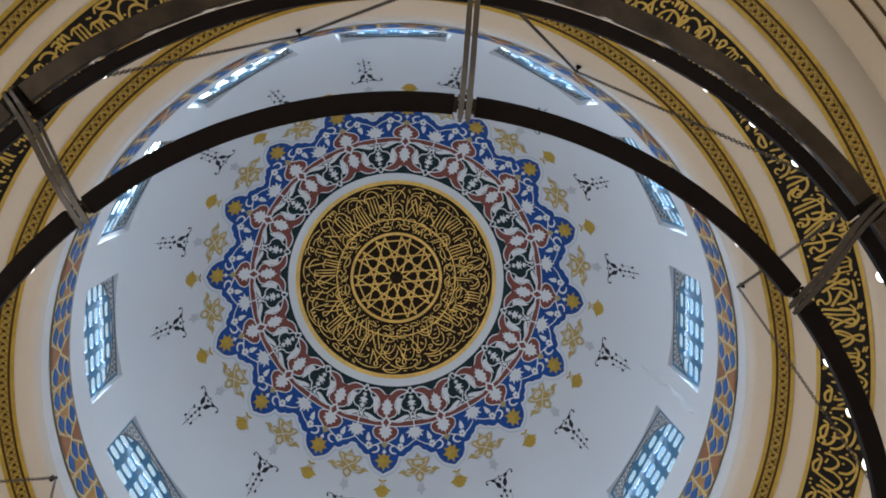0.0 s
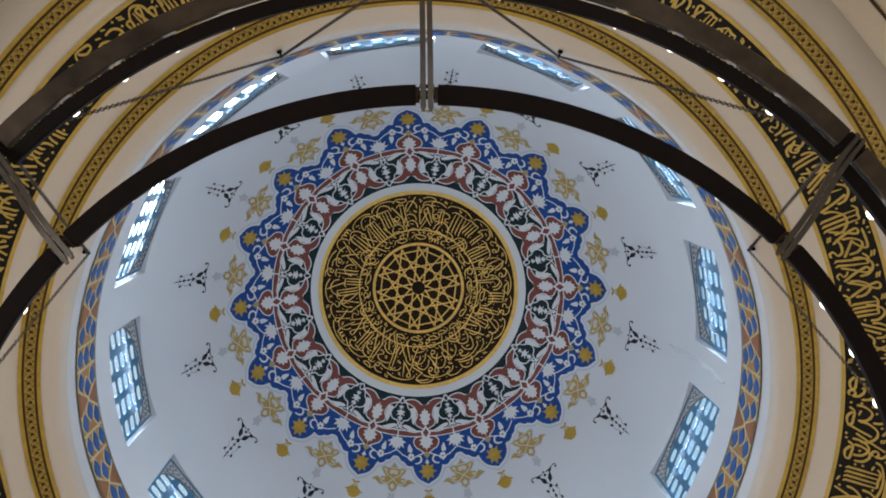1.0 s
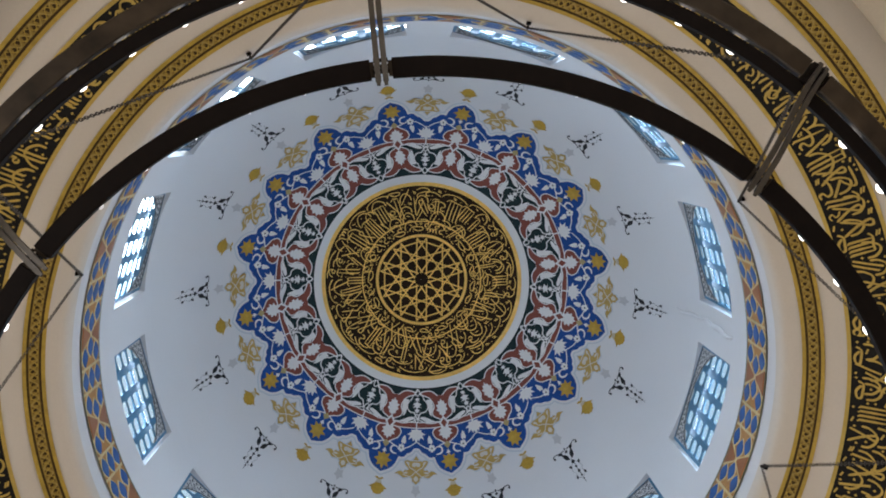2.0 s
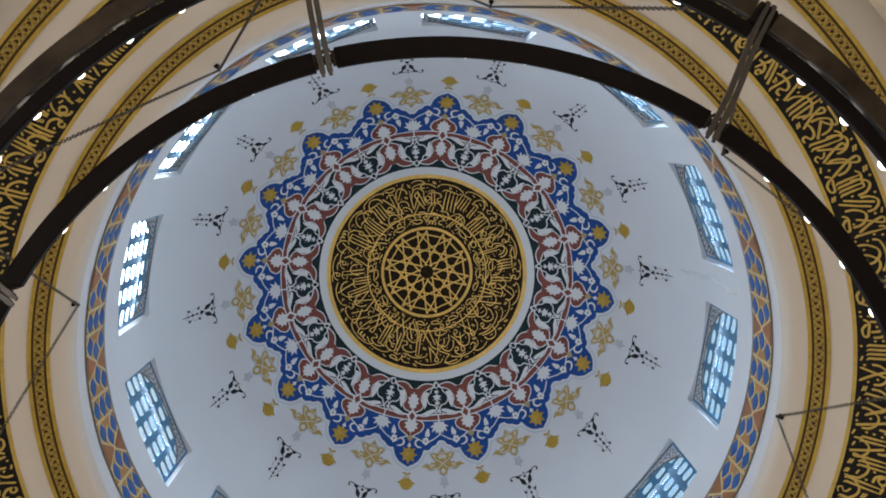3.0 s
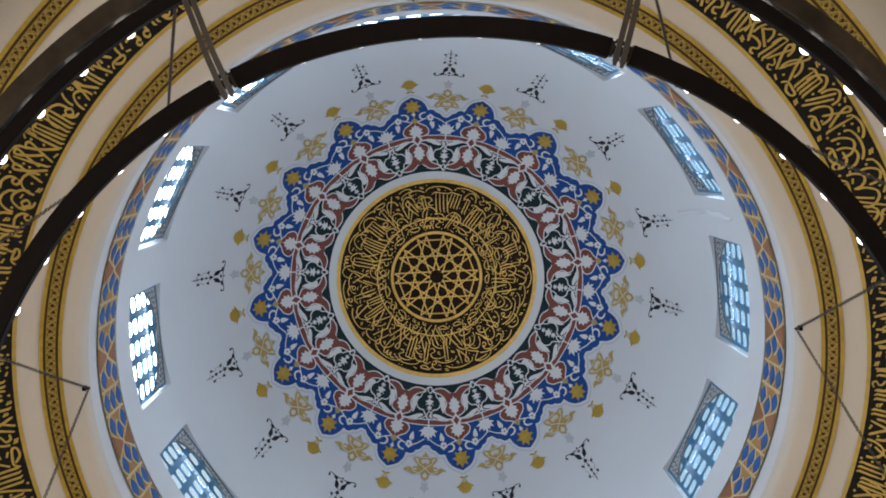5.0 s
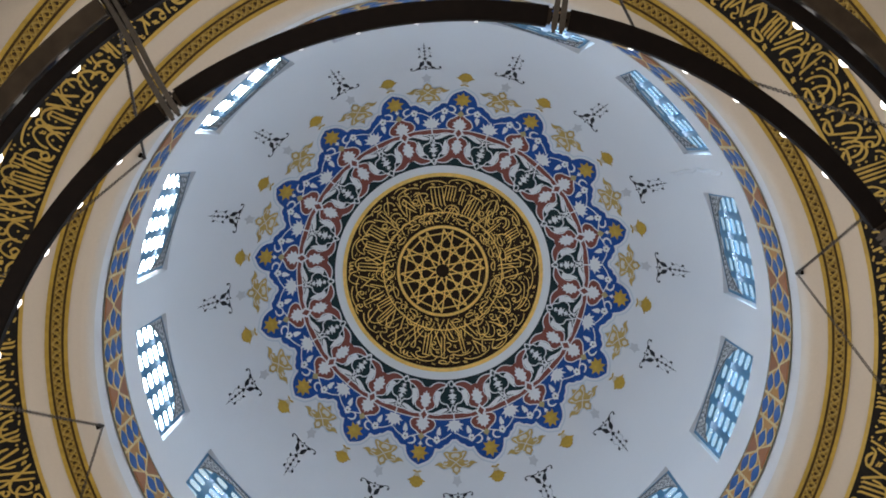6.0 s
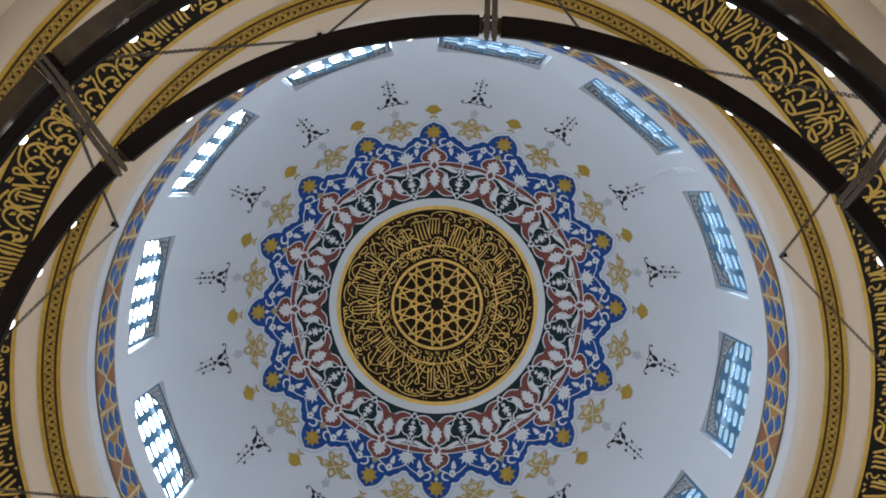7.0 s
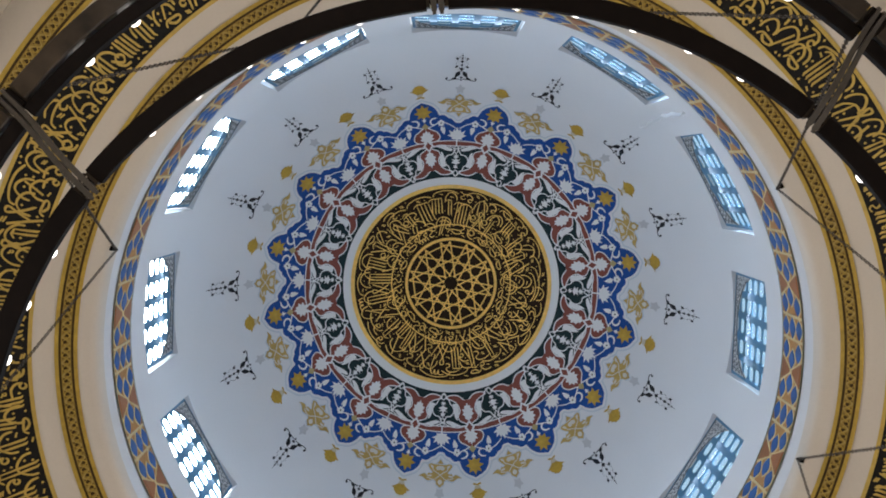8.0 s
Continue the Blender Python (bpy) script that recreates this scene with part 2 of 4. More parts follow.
for k in range(WIN_N):
    for i in range(8):
        a0 = radians(WIN_TURN + 30 * k) - WIN_D + 2 * WIN_D * i / 8
        a1 = a0 + 2 * WIN_D / 8
        for s in (S_WT, S_WL):
            b.add([on_dome(s, a0), on_dome(s, a1), on_dome(s, a1, -DRUM_T), on_dome(s, a0, -DRUM_T)], [(0, 1, 2, 3)])
    for e in (-1, 1):
        a0 = radians(WIN_TURN + 30 * k) + e * WIN_D
        for i in range(6):
            s0, s1 = S_WT + (S_WL - S_WT) * i / 6, S_WT + (S_WL - S_WT) * (i + 1) / 6
            b.add([on_dome(s0, a0), on_dome(s1, a0), on_dome(s1, a0, -DRUM_T), on_dome(s0, a0, -DRUM_T)], [(0, 1, 2, 3)])
drum = smooth(part("drum_wall", b.data(), M_WHITE))
tagged(drum, "white drum wall with twelve windows under the dome", "wall", kind="structure")

pts, n = [], 26
for i in range(n + 1):
    q = i / n
    pts.append(on_dome(s_of_z(14.1 - 2.05 * q), radians(-12.8 + 0.25 * sin(9 * q) + 0.2 * sin(23 * q)), 0.002 + 0.003 * sin(14 * q)))
ridge = smooth(part("plaster_ridge", Build().tube(pts, lambda q: 0.012 + 0.020 * abs(sin(6 * q + 0.4)) * (0.5 + 0.6 * q), 7).data(), M_WHITE, drum, "raised seam of white plaster"))

backdrop = part("backdrop", lathe([(4.9, 11.0), (4.9, 24.0), (4.9, 60.0)], steps=48, closed=False), M_SKY)
tagged(backdrop, "bright hazy sky beyond the drum windows", "sky", kind="structure")

# ---- soffit ring, pendentive zone, hall ----
soffit = smooth(part("soffit", lathe([(2.8135, 10.585), (2.8119, 10.556), (2.8165, 10.50), (2.829, 10.455), (2.850, 10.427), (2.885, 10.408), (2.93, cone_z(2.93)), (3.2, cone_z(3.2)), (3.6, cone_z(3.6)), (4.09, cone_z(4.09)), (4.09, 10.2), (3.2, 10.75), (3.0, 10.62)], steps=192), M_CREAM))
tagged(soffit, "cream plaster ring sloping out below the drum", "ceiling", kind="structure")
pend = smooth(part("pendentive", lathe([(4.092, 9.66), (4.11, 9.605), (4.4, 9.38), (5.4, 8.60), (7.7, 6.6), (7.7, 7.2), (4.3, 10.0), (4.092, 10.15)], steps=128), M_TAN))
tagged(pend, "tan plaster vault below the soffit ring", "ceiling", kind="structure")
floor = part("floor", Build().box(-HALL - 0.4, HALL + 0.4, -HALL - 0.4, HALL + 0.4, -0.2, 0).data(), M_CARPET)
tagged(floor, "plain brown carpet on the hall floor", "floor", kind="structure")
# unseen walls closing the hall; each opening is added for its fill lamp
for k, nm in enumerate(("wall_east", "wall_north", "wall_west", "wall_south")):
    b = Build()
    t0, t1 = HALL, HALL + 0.4
    b.box(t0, t1, -HALL - 0.4, -1.05, 0, 9.2).box(t0, t1, 1.05, HALL + 0.0, 0, 9.2)
    b.box(t0, t1, -1.05, 1.05, 0, 2.3).box(t0, t1, -1.05, 1.05, 4.9, 9.2)
    w = part(nm, b.data(), M_CREAM)
    w.matrix_world = pose(0, 0, 0, 0, 0, 90 * k)
    tagged(w, "plain unseen cream hall wall with an opening added for a fill lamp", "wall", kind="structure")

M_BLOSSOM = material("dull_gold_paint", (0.54, 0.365, 0.105), 0.6, vary=0.2, grain=22, stain=4)
M_THROAT = material("pale_tan_paint", (0.60, 0.53, 0.40), 0.6, vary=0.12, grain=22, stain=4)
M_LACE = material("cream_white_lacing_paint", (0.68, 0.65, 0.58), 0.6, vary=0.08, grain=30)
M_TANGOLD = material("tan_gold_paint", (0.46, 0.37, 0.17), 0.6, vary=0.15, grain=22, stain=4)
M_PALEGOLD = material("pale_gold_paint", (0.46, 0.325, 0.08), 0.5, 0.1, vary=0.2, grain=18, stain=3)

# ---- painted ornament of the dome ----
from mathutils import geometry

EYE_Z = 1.655
_fr = np.linspace(0.05, 2.905, 300)
_fz = np.array([np.interp(s_of_r(r), ARC, CUR[:, 1]) for r in _fr])
_ff = _fr / 2.25 * (15.8 - EYE_Z) / (_fz - EYE_Z)


def s_at(q):
    """Arc length for a ring as seen from the floor, 1 being the ring of the gold stars."""
    return s_of_r(float(np.interp(q, _ff, _fr)))


class Paint:
    """Flat painted shapes on a surface of revolution; shapes are given as (metres along, metres out) about an anchor."""

    def __init__(self, place, radius_of):
        self.place, self.radius_of, self.b = place, radius_of, Build()

    def put(self, pts, faces, s, a, off, turn=0.0):
        c, d = cos(turn), sin(turn)
        out = []
        for x, y in pts:
            x, y = x * c - y * d, x * d + y * c
            ss = s + y
            out.append(self.place(ss, a + x / max(self.radius_of(ss), 0.05), off))
        self.b.add(out, faces)
        return self

    def fill(self, pts, s, a, off, turn=0.0):
        tri = geometry.tessellate_polygon([[Vector((x, y, 0)) for x, y in pts]])
        return self.put(pts, [tuple(t) for t in tri], s, a, off, turn)

    def line(self, pts, width, s, a, off, turn=0.0, taper=0.0, close=False):
        v, f, n = [], [], len(pts)
        for i, (x, y) in enumerate(pts):
            p, q = (pts[(i - 1) % n], pts[(i + 1) % n]) if close else (pts[max(i - 1, 0)], pts[min(i + 1, n - 1)])
            dx, dy = q[0] - p[0], q[1] - p[1]
            d = math.hypot(dx, dy) or 1
            w = width / 2 * (1 - taper * abs(2 * i / max(n - 1, 1) - 1) ** 2)
            v += [(x - dy / d * w, y + dx / d * w), (x + dy / d * w, y - dx / d * w)]
        for i in range(n if close else n - 1):
            j = (i + 1) % n
            f.append((2 * i, 2 * i + 1, 2 * j + 1, 2 * j))
        return self.put(v, f, s, a, off, turn)

    def data(self):
        return self.b.data()


def bend(pts, n=6, close=False):
    """Smooth curve through points."""
    out, m = [], len(pts)
    for i in range(m if close else m - 1):
        p0, p1, p2, p3 = (pts[(i + k) % m] if close else pts[min(max(i + k, 0), m - 1)] for k in (-1, 0, 1, 2))
        for k in range(n):
            t = k / n
            out.append(tuple(0.5 * (2 * b + (c - a) * t + (2 * a - 5 * b + 4 * c - d) * t * t + (3 * b - a - 3 * c + d) * t ** 3)
                             for a, b, c, d in zip(p0, p1, p2, p3)))
    return out if close else out + [tuple(pts[-1])]


def mirror(half):
    """Closed outline from its right half, given from bottom to top."""
    return [(x, y) for x, y in half] + [(-x, y) for x, y in reversed(half) if abs(x) > 1e-6]


def dome_radius(s):
    return float(np.interp(s, ARC, CUR[:, 0]))


def seen(v, a, off=0.0):
    """Place on the dome by apparent radius from the floor, in metres at the height of the star ring."""
    return on_dome(s_at(v / 2.25), a, off)


def dome_paint():
    return Paint(seen, lambda v: v)


def sector(q):
    """Turns (degrees, ring) pairs of one petal's sector into (metres along, metres out) about the star ring."""
    return [(radians(a) * f * 2.25, (f - 1) * 2.25) for a, f in q]


PETALS = 16
# outline of half a blue petal: (degrees from its axis, ring)
PETAL = [(0, 1.062), (0.7, 1.054), (1.8, 1.046), (3.1, 1.032), (4.2, 1.008), (4.7, 0.988), (4.8, 0.972), (5.2, 0.970), (5.9, 0.974), (6.8, 0.972), (7.6, 0.962), (8.0, 0.952), (8.7, 0.951), (9.4, 0.944), (9.9, 0.932), (10.4, 0.925), (11.25, 0.924)]


# turns by which each petal, and the valley after it, was painted off its even place
PETAL_TURN = (-0.07, -0.64, 0.28, 0.33, -0.15, 0.83, 0.62, 0.13, 0.36, 0.05, -0.55, -0.27, -0.13, -0.90, -0.46, 0.57)
VALLEY_TURN = (-0.37, 0.71, 0.30, 0.10, 0.34, 0.70, 0.35, -0.51, 0.62, -0.25, -0.40, -0.20, -0.50, -0.68, 0.05, 0.45)


def petal_edge(deg):
    q = deg / 22.5
    k = math.floor(q)
    deg -= PETAL_TURN[k % 16] + (PETAL_TURN[(k + 1) % 16] - PETAL_TURN[k % 16]) * (q - k)
    a = abs((deg + 11.25) % 22.5 - 11.25)
    return float(np.interp(a, [p[0] for p in PETAL], [p[1] for p in PETAL]))


def petal_contour(deg, grow):
    """The petals' edge moved out evenly by grow."""
    if not grow:
        return petal_edge(deg)
    reach = math.degrees(grow)
    return max(petal_edge(deg + reach * k / 6) + grow * math.sqrt(max(0.0, 1 - (k / 6) ** 2)) for k in range(-6, 7))


def lobed(q0, grow, off, steps=768, rows=8):
    v = []
    for i in range(steps):
        d = 360 * i / steps
        s0, s1 = s_at(q0), s_at(petal_contour(d, grow))
        v += [on_dome(s0 + (s1 - s0) * k / rows, radians(d), off) for k in range(rows + 1)]
    n = rows + 1
    return v, [(i * n + k, ((i + 1) % steps) * n + k, ((i + 1) % steps) * n + k + 1, i * n + k + 1) for i in range(steps) for k in range(rows)]


part("petal_outline", lobed(0.88, 0.0185, 0.003), M_HALO, dome, "pale blue outline round the petals")
part("petal_margin", lobed(0.88, 0.0115, 0.0045), M_WHITE, dome, "white margin round the petals")
part("blue_ground", lobed(0.80, 0.0, 0.006), M_BLUE, dome, "cobalt blue petalled ground")
part("green_ground", band(on_dome, s_at(0.595), s_at(0.815), 0.005, 256, 8), M_GREEN, dome, "dark green ornament ground")
part("red_band", band(on_dome, s_at(0.790), s_at(0.818), 0.010, 256, 2), M_RED, dome, "brick red band")
part("band_line", band(on_dome, s_at(0.816), s_at(0.8215), 0.012, 256, 1), M_LINE, dome, "thin white line")
part("band_line", band(on_dome, s_at(0.786), s_at(0.7915), 0.012, 256, 1), M_LINE, dome, "thin white line")
part("white_ring", band(on_dome, s_at(0.553), s_at(0.604), 0.012, 256, 4), M_LINE, dome, "white ring round the medallion")


def leaf(lobes, tip=1.0, spread=100, root=-0.7, cut=0.5):
    """Palmette outline, pointing out."""
    pts = [(0, root)]
    half = []
    for k in range(2 * lobes + 1):
        a = radians(spread * k / (2 * lobes))
        rr = (tip if k % 2 == 0 else cut) * (1 - 0.15 * k / (2 * lobes))
        half.append((sin(a) * rr, cos(a) * rr))
    right = half[::-1]
    pts += right + [(-x, y) for x, y in half[1:]]
    return pts


def scaled(pts, sx, sy=None):
    return [(x * sx, y * (sx if sy is None else sy)) for x, y in pts]


# halves of the white flowers, from root to tip
LOTUS = [(0, -1.0), (0.13, -0.62), (0.58, -0.60), (0.50, -0.40), (1.04, -0.06), (0.66, 0.02), (0.86, 0.56), (0.46, 0.30), (0.34, 0.74), (0.20, 0.46), (0, 1.0)]
LILY = [(0, -1.0), (0.28, -0.86), (0.62, -0.74), (0.52, -0.52), (1.0, -0.28), (0.70, -0.06), (0.98, 0.30), (0.56, 0.34), (0.48, 0.72), (0.20, 0.66), (0, 1.0)]


def petal_parts():
    """The shapes of one petal and the valley beside it, each a mesh round turn 0."""
    out = {}
    S = 2.25

    def at(f):
        return f * 2.25

    # red onion and spade on the petal's axis
    onion = [(0, 0.815), (1.8, 0.817), (3.8, 0.8235), (4.8, 0.840), (4.7, 0.857), (3.8, 0.877), (2.3, 0.890), (1.0, 0.904), (0, 0.916)]
    spade = [(0, 0.790), (1.8, 0.774), (3.8, 0.760), (4.4, 0.737), (3.5, 0.712), (3.8, 0.688), (5.0, 0.664), (7.4, 0.648), (9.8, 0.640),
             (9.6, 0.630), (8.0, 0.623), (5.4, 0.621), (3.2, 0.630), (1.4, 0.648), (0, 0.653)]
    p = dome_paint()
    for half in (onion, spade):
        p.fill(mirror(bend(sector(half), 4)), S, 0, 0.0125)
    knot = [(0, 0.764), (1.9, 0.800), (0, 0.836), (-1.9, 0.800)]
    p.fill([(x * 0.66, (y + 0.45) * 0.66 - 0.45) for x, y in sector(knot)], S, 0, 0.0220)
    out["red_leaf"] = (p, M_RED)
    # white outlines and scrolls
    p = dome_paint()
    w = 0.0138
    p.line(mirror(bend(sector(onion), 4)), w, S, 0, 0.0155, close=True)
    p.line(mirror(bend(sector(spade), 4)), w, S, 0, 0.0155, close=True)
    va = radians(11.25)
    p.fill([(x * 1.12, (y + 0.45) * 1.12 - 0.45) for x, y in sector(knot)], S, 0, 0.0205)
    for e in (-1, 1):
        def go(q, wd=w, tp=0.0):
            p.line(bend([(e * x, y) for x, y in sector(q)], 5), wd, S, 0, 0.017 + 0.001 * (e > 0), taper=tp)

        def blot(q, off=0.0152):
            p.fill([(e * x, y) for x, y in bend(sector(q), 3, True)], S, 0, off)

        go([(0.3, 0.800), (2.2, 0.793), (4.6, 0.797), (7.0, 0.793), (9.4, 0.782), (11.25, 0.768)], w * 0.9)
        go([(11.25, 0.778), (10.4, 0.758), (9.5, 0.739), (8.0, 0.7355), (6.8, 0.723), (6.25, 0.702), (6.9, 0.680), (7.9, 0.669), (8.6, 0.648), (9.8, 0.631), (11.25, 0.613)])
        go([(0.8, 0.904), (3.4, 0.921), (5.5, 0.9325), (8.2, 0.921), (10.9, 0.894)])
        go([(4.2, 0.962), (2.8, 0.958), (2.0, 0.943), (2.4, 0.925), (3.4, 0.922)], w * 1.7, 0.5)
        blot([(4.8, 0.758), (5.7, 0.745), (6.2, 0.718), (6.3, 0.6855), (7.0, 0.671), (4.9, 0.668), (4.1, 0.690), (3.95, 0.7155), (4.75, 0.739)])
        blot([(3.4, 0.7885), (5.6, 0.792), (7.8, 0.783), (9.8, 0.768), (9.0, 0.759), (7.1, 0.7635), (5.3, 0.775)])
        # five-petalled flower with a bud
        fs, fa = at(0.929), radians(5.6) * e
        for k in range(5):
            t = tau * k / 5 + 0.3
            p.fill([(0.027 * cos(t) + 0.0205 * cos(tau * j / 8), 0.027 * sin(t) + 0.0205 * sin(tau * j / 8)) for j in range(8)], fs, fa, 0.0158 + 0.0004 * k)
        p.fill([(-0.026, 0.03), (-0.034, 0.0), (-0.015, -0.055), (0.0, -0.075), (0.024, -0.03), (0.028, 0.02)], fs - 0.085, fa + 0.010 * e, 0.0165, 0.15 * e)
        p.line([(0, 0), (0.01 * e, -0.07)], 0.012, fs, fa, 0.0172)
    p.fill(mirror(scaled(LILY, 0.090, 0.096)), at(0.850), 0, 0.0172)
    p.fill(mirror(scaled(LILY, 0.074, -0.108)), at(0.715), 0, 0.0172)
    p.fill(scaled(leaf(1, 1, 60, -0.8, 0.5), 0.040), at(0.952), 0, 0.0172)
    # valley: large palmette in the blue, small tree in the green
    p.fill(mirror(scaled(LOTUS, 0.118, 0.104)), at(0.857), va, 0.0172)
    p.line([(0, -0.16), (0, 0.0)], 0.016, at(0.857), va, 0.0176)
    for f, z in ((0.729, 0.048), (0.700, 0.074), (0.668, 0.042)):
        p.fill(scaled(leaf(2, 1, 115, -0.8, 0.40), z, z * 0.75), at(f), va, 0.0172)
    p.line([(0, -0.06), (0, 0.10)], 0.012, at(0.695), va, 0.018)
    p.line(bend([(0, 0.062), (0.030, 0.012), (0, -0.045), (-0.030, 0.012)], 5, True), w * 0.9, at(0.765), va, 0.018, close=True)
    p.line(bend([(0, 0.040), (0.028, 0), (0, -0.042), (-0.028, 0)], 5, True), w * 0.9, at(0.630), va, 0.018, close=True)
    out["white_scrollwork"] = (p, M_LINE)
    # flower hearts and small diamond
    p = dome_paint()
    for e in (-1, 1):
        p.fill([(0.011 * cos(tau * j / 6), 0.011 * sin(tau * j / 6)) for j in range(6)], at(0.929), radians(5.6) * e, 0.0195)
    out["flower_heart"] = (p, M_INK)
    p = dome_paint()
    p.fill([(0, -0.046), (0.044, 0), (0, 0.046), (-0.044, 0)], at(0.916), 0, 0.0195)
    out["gold_diamond"] = (p, M_TANGOLD)
    # gold star in the tip of the petal
    p = dome_paint()
    star = []
    for k in range(16):
        t, rr = tau * k / 16, (0.112 if k % 2 == 0 else 0.066)
        star.append((sin(t) * rr * (1.06 if k in (4, 12) else 1), cos(t) * rr))
    p.fill(star, at(1.0), 0, 0.011)
    out["gold_star"] = (p, M_OCHRE)
    # fleur beyond the tip: gold cap, pale throat, gold foot
    p = dome_paint()
    fleur = [(0, -0.030), (0.030, -0.034), (0.050, -0.020), (0.090, 0.006), (0.122, 0.022), (0.080, 0.030), (0.084, 0.052), (0.058, 0.066), (0.050, 0.086), (0.018, 0.090), (0, 0.098)]
    p.fill(mirror(fleur), at(1.132), 0, 0.006)
    p.fill(mirror([(0, -0.080), (0.030, -0.096), (0.060, -0.088), (0.040, -0.074), (0, -0.066)]), at(1.130), 0, 0.006)
    out["gold_fleur"] = (p, M_OCHRE)
    p = dome_paint()
    p.fill(mirror([(0, -0.072), (0.026, -0.068), (0.036, -0.045), (0.050, -0.018), (0, -0.012)]), at(1.131), 0, 0.0045)
    out["fleur_throat"] = (p, M_THROAT)
    # open gold blossom in the valley: lobed body, two leaf wings, pale border
    s = at(1.040)
    body = [(0, -0.205), (0.028, -0.165), (0.070, -0.128), (0.125, -0.138), (0.178, -0.122), (0.158, -0.070), (0.118, -0.030), (0.116, 0.010),
            (0.140, 0.052), (0.092, 0.078), (0.060, 0.096), (0.058, 0.130), (0.026, 0.152), (0, 0.176)]
    wing = [(0.095, 0.060), (0.150, 0.078), (0.196, 0.082), (0.232, 0.062), (0.272, 0.044), (0.318, 0.046), (0.270, 0.016), (0.224, 0.006),
            (0.196, 0.022), (0.172, -0.006), (0.140, -0.002), (0.105, -0.010)]
    body, wing = scaled(body, 0.84, 0.86), scaled(wing, 0.86, 0.95)
    p = dome_paint()
    p.fill(mirror(bend([(x * 1.13, y * 1.13) for x, y in body], 3)), s, va, 0.0022)
    for e in (-1, 1):
        p.fill([(e * (0.2 + (x - 0.2) * 1.10), 0.04 + (y - 0.04) * 1.36) for x, y in bend(wing, 3, True)], s, va, 0.0026 + 0.0002 * e)
    out["blossom_border"] = (p, M_HALO)
    p = dome_paint()
    p.fill(mirror(bend(body, 4)), s, va, 0.006)
    for e in (-1, 1):
        p.fill([(e * x, y) for x, y in bend(wing, 4, True)], s, va, 0.007 + 0.0005 * e)
    out["gold_blossom"] = (p, M_BLOSSOM)
    # white lines laced over it, with the openings they leave
    p = dome_paint()
    for e in (-1, 1):
        p.line(bend([(e * 0.172, 0.046), (e * 0.125, 0.058), (e * 0.070, 0.064), (e * 0.018, 0.024), (-e * 0.038, -0.014), (-e * 0.084, -0.038), (-e * 0.102, -0.078)], 5), 0.0105, s, va, 0.0112 + 0.0004 * e)
        p.fill([(e * x, y) for x, y in bend([(0.086, -0.062), (0.112, -0.070), (0.128, -0.098), (0.094, -0.096)], 2, True)], s, va, 0.0105)
        p.fill([(e * x, y) for x, y in bend([(0.100, 0.020), (0.126, 0.036), (0.170, 0.034), (0.140, 0.014)], 2, True)], s, va, 0.0105)
    p.fill(mirror(bend([(0, -0.124), (0.022, -0.098), (0.052, -0.078), (0.046, -0.048), (0.018, -0.044), (0, -0.056)], 3)), s, va, 0.0100)
    p.fill(mirror(bend([(0, 0.058), (0.026, 0.078), (0.026, 0.104), (0, 0.122)], 3)), s, va, 0.0100)
    out["blossom_lacing"] = (p, M_LACE)
    p = dome_paint()
    p.fill([(0.042 * sin(tau * j / 10) * (1 if j % 2 else 1.6), 0.042 * cos(tau * j / 10) * (1 if j % 2 else 1.8)) for j in range(10)], at(1.136), va, 0.004)
    out["grey_bud"] = (p, M_GREY)
    # black finial: spread foot, waist, jewelled head
    p = dome_paint()
    s = 2.25 * float(np.interp(2.600, _fr, _ff))
    s -= 0.030
    X, Y = 1.04, 0.71

    def drop(x, y, w, h, turn=0.0):
        c, d = cos(turn), sin(turn)
        pts = [(0, -h), (w * 0.75, -h * 0.25), (w, h * 0.25), (0, h), (-w, h * 0.25), (-w * 0.75, -h * 0.25)]
        p.fill([(X * x + 0.86 * (u * c - v * d), Y * y + 0.86 * (u * d + v * c)) for u, v in pts], s, va, 0.004)

    def thin(q, wd):
        p.line(bend([(X * x, Y * y) for x, y in q], 4), wd, s, va, 0.0046)

    for e in (-1, 1):
        drop(e * 0.047, 0.085, 0.034, 0.072, e * 0.55)
        drop(e * 0.085, 0.0, 0.020, 0.042, e * 1.35)
        drop(e * 0.174, 0.004, 0.017, 0.022, e * 0.9)
        thin([(e * 0.02, -0.012), (e * 0.09, -0.020), (e * 0.140, -0.036), (e * 0.176, -0.028), (e * 0.178, 0.002)], 0.0095)
        drop(e * 0.066, 0.250, 0.019, 0.028, e * 0.8)
        drop(e * 0.062, 0.430, 0.019, 0.028, -e * 0.5)
        thin([(e * 0.01, 0.20), (e * 0.05, 0.26), (e * 0.070, 0.33), (e * 0.045, 0.38), (e * 0.06, 0.43), (e * 0.01, 0.48)], 0.0032)
    drop(0, 0.02, 0.026, 0.020)
    drop(0, 0.20, 0.032, 0.030)
    drop(0, -0.03, 0.016, 0.018)
    drop(0, 0.285, 0.020, 0.022)
    drop(0, 0.365, 0.024, 0.027)
    drop(0, 0.440, 0.018, 0.020)
    drop(0, 0.500, 0.012, 0.018)
    thin([(0, 0.14), (0, 0.56)], 0.006)
    out["black_finial"] = (p, M_INK)
    return out


for nm, (p, mat) in petal_parts().items():
    first = part(nm, p.data(), mat, dome)
    turns = VALLEY_TURN if nm in ("gold_blossom", "blossom_border", "blossom_lacing", "grey_bud", "black_finial") else PETAL_TURN
    for k in range(PETALS):
        o = first if k == 0 else part(nm, first.data, mat, dome)
        o.matrix_basis = pose(0, 0, 0, 0, 0, 22.5 * k + turns[k])

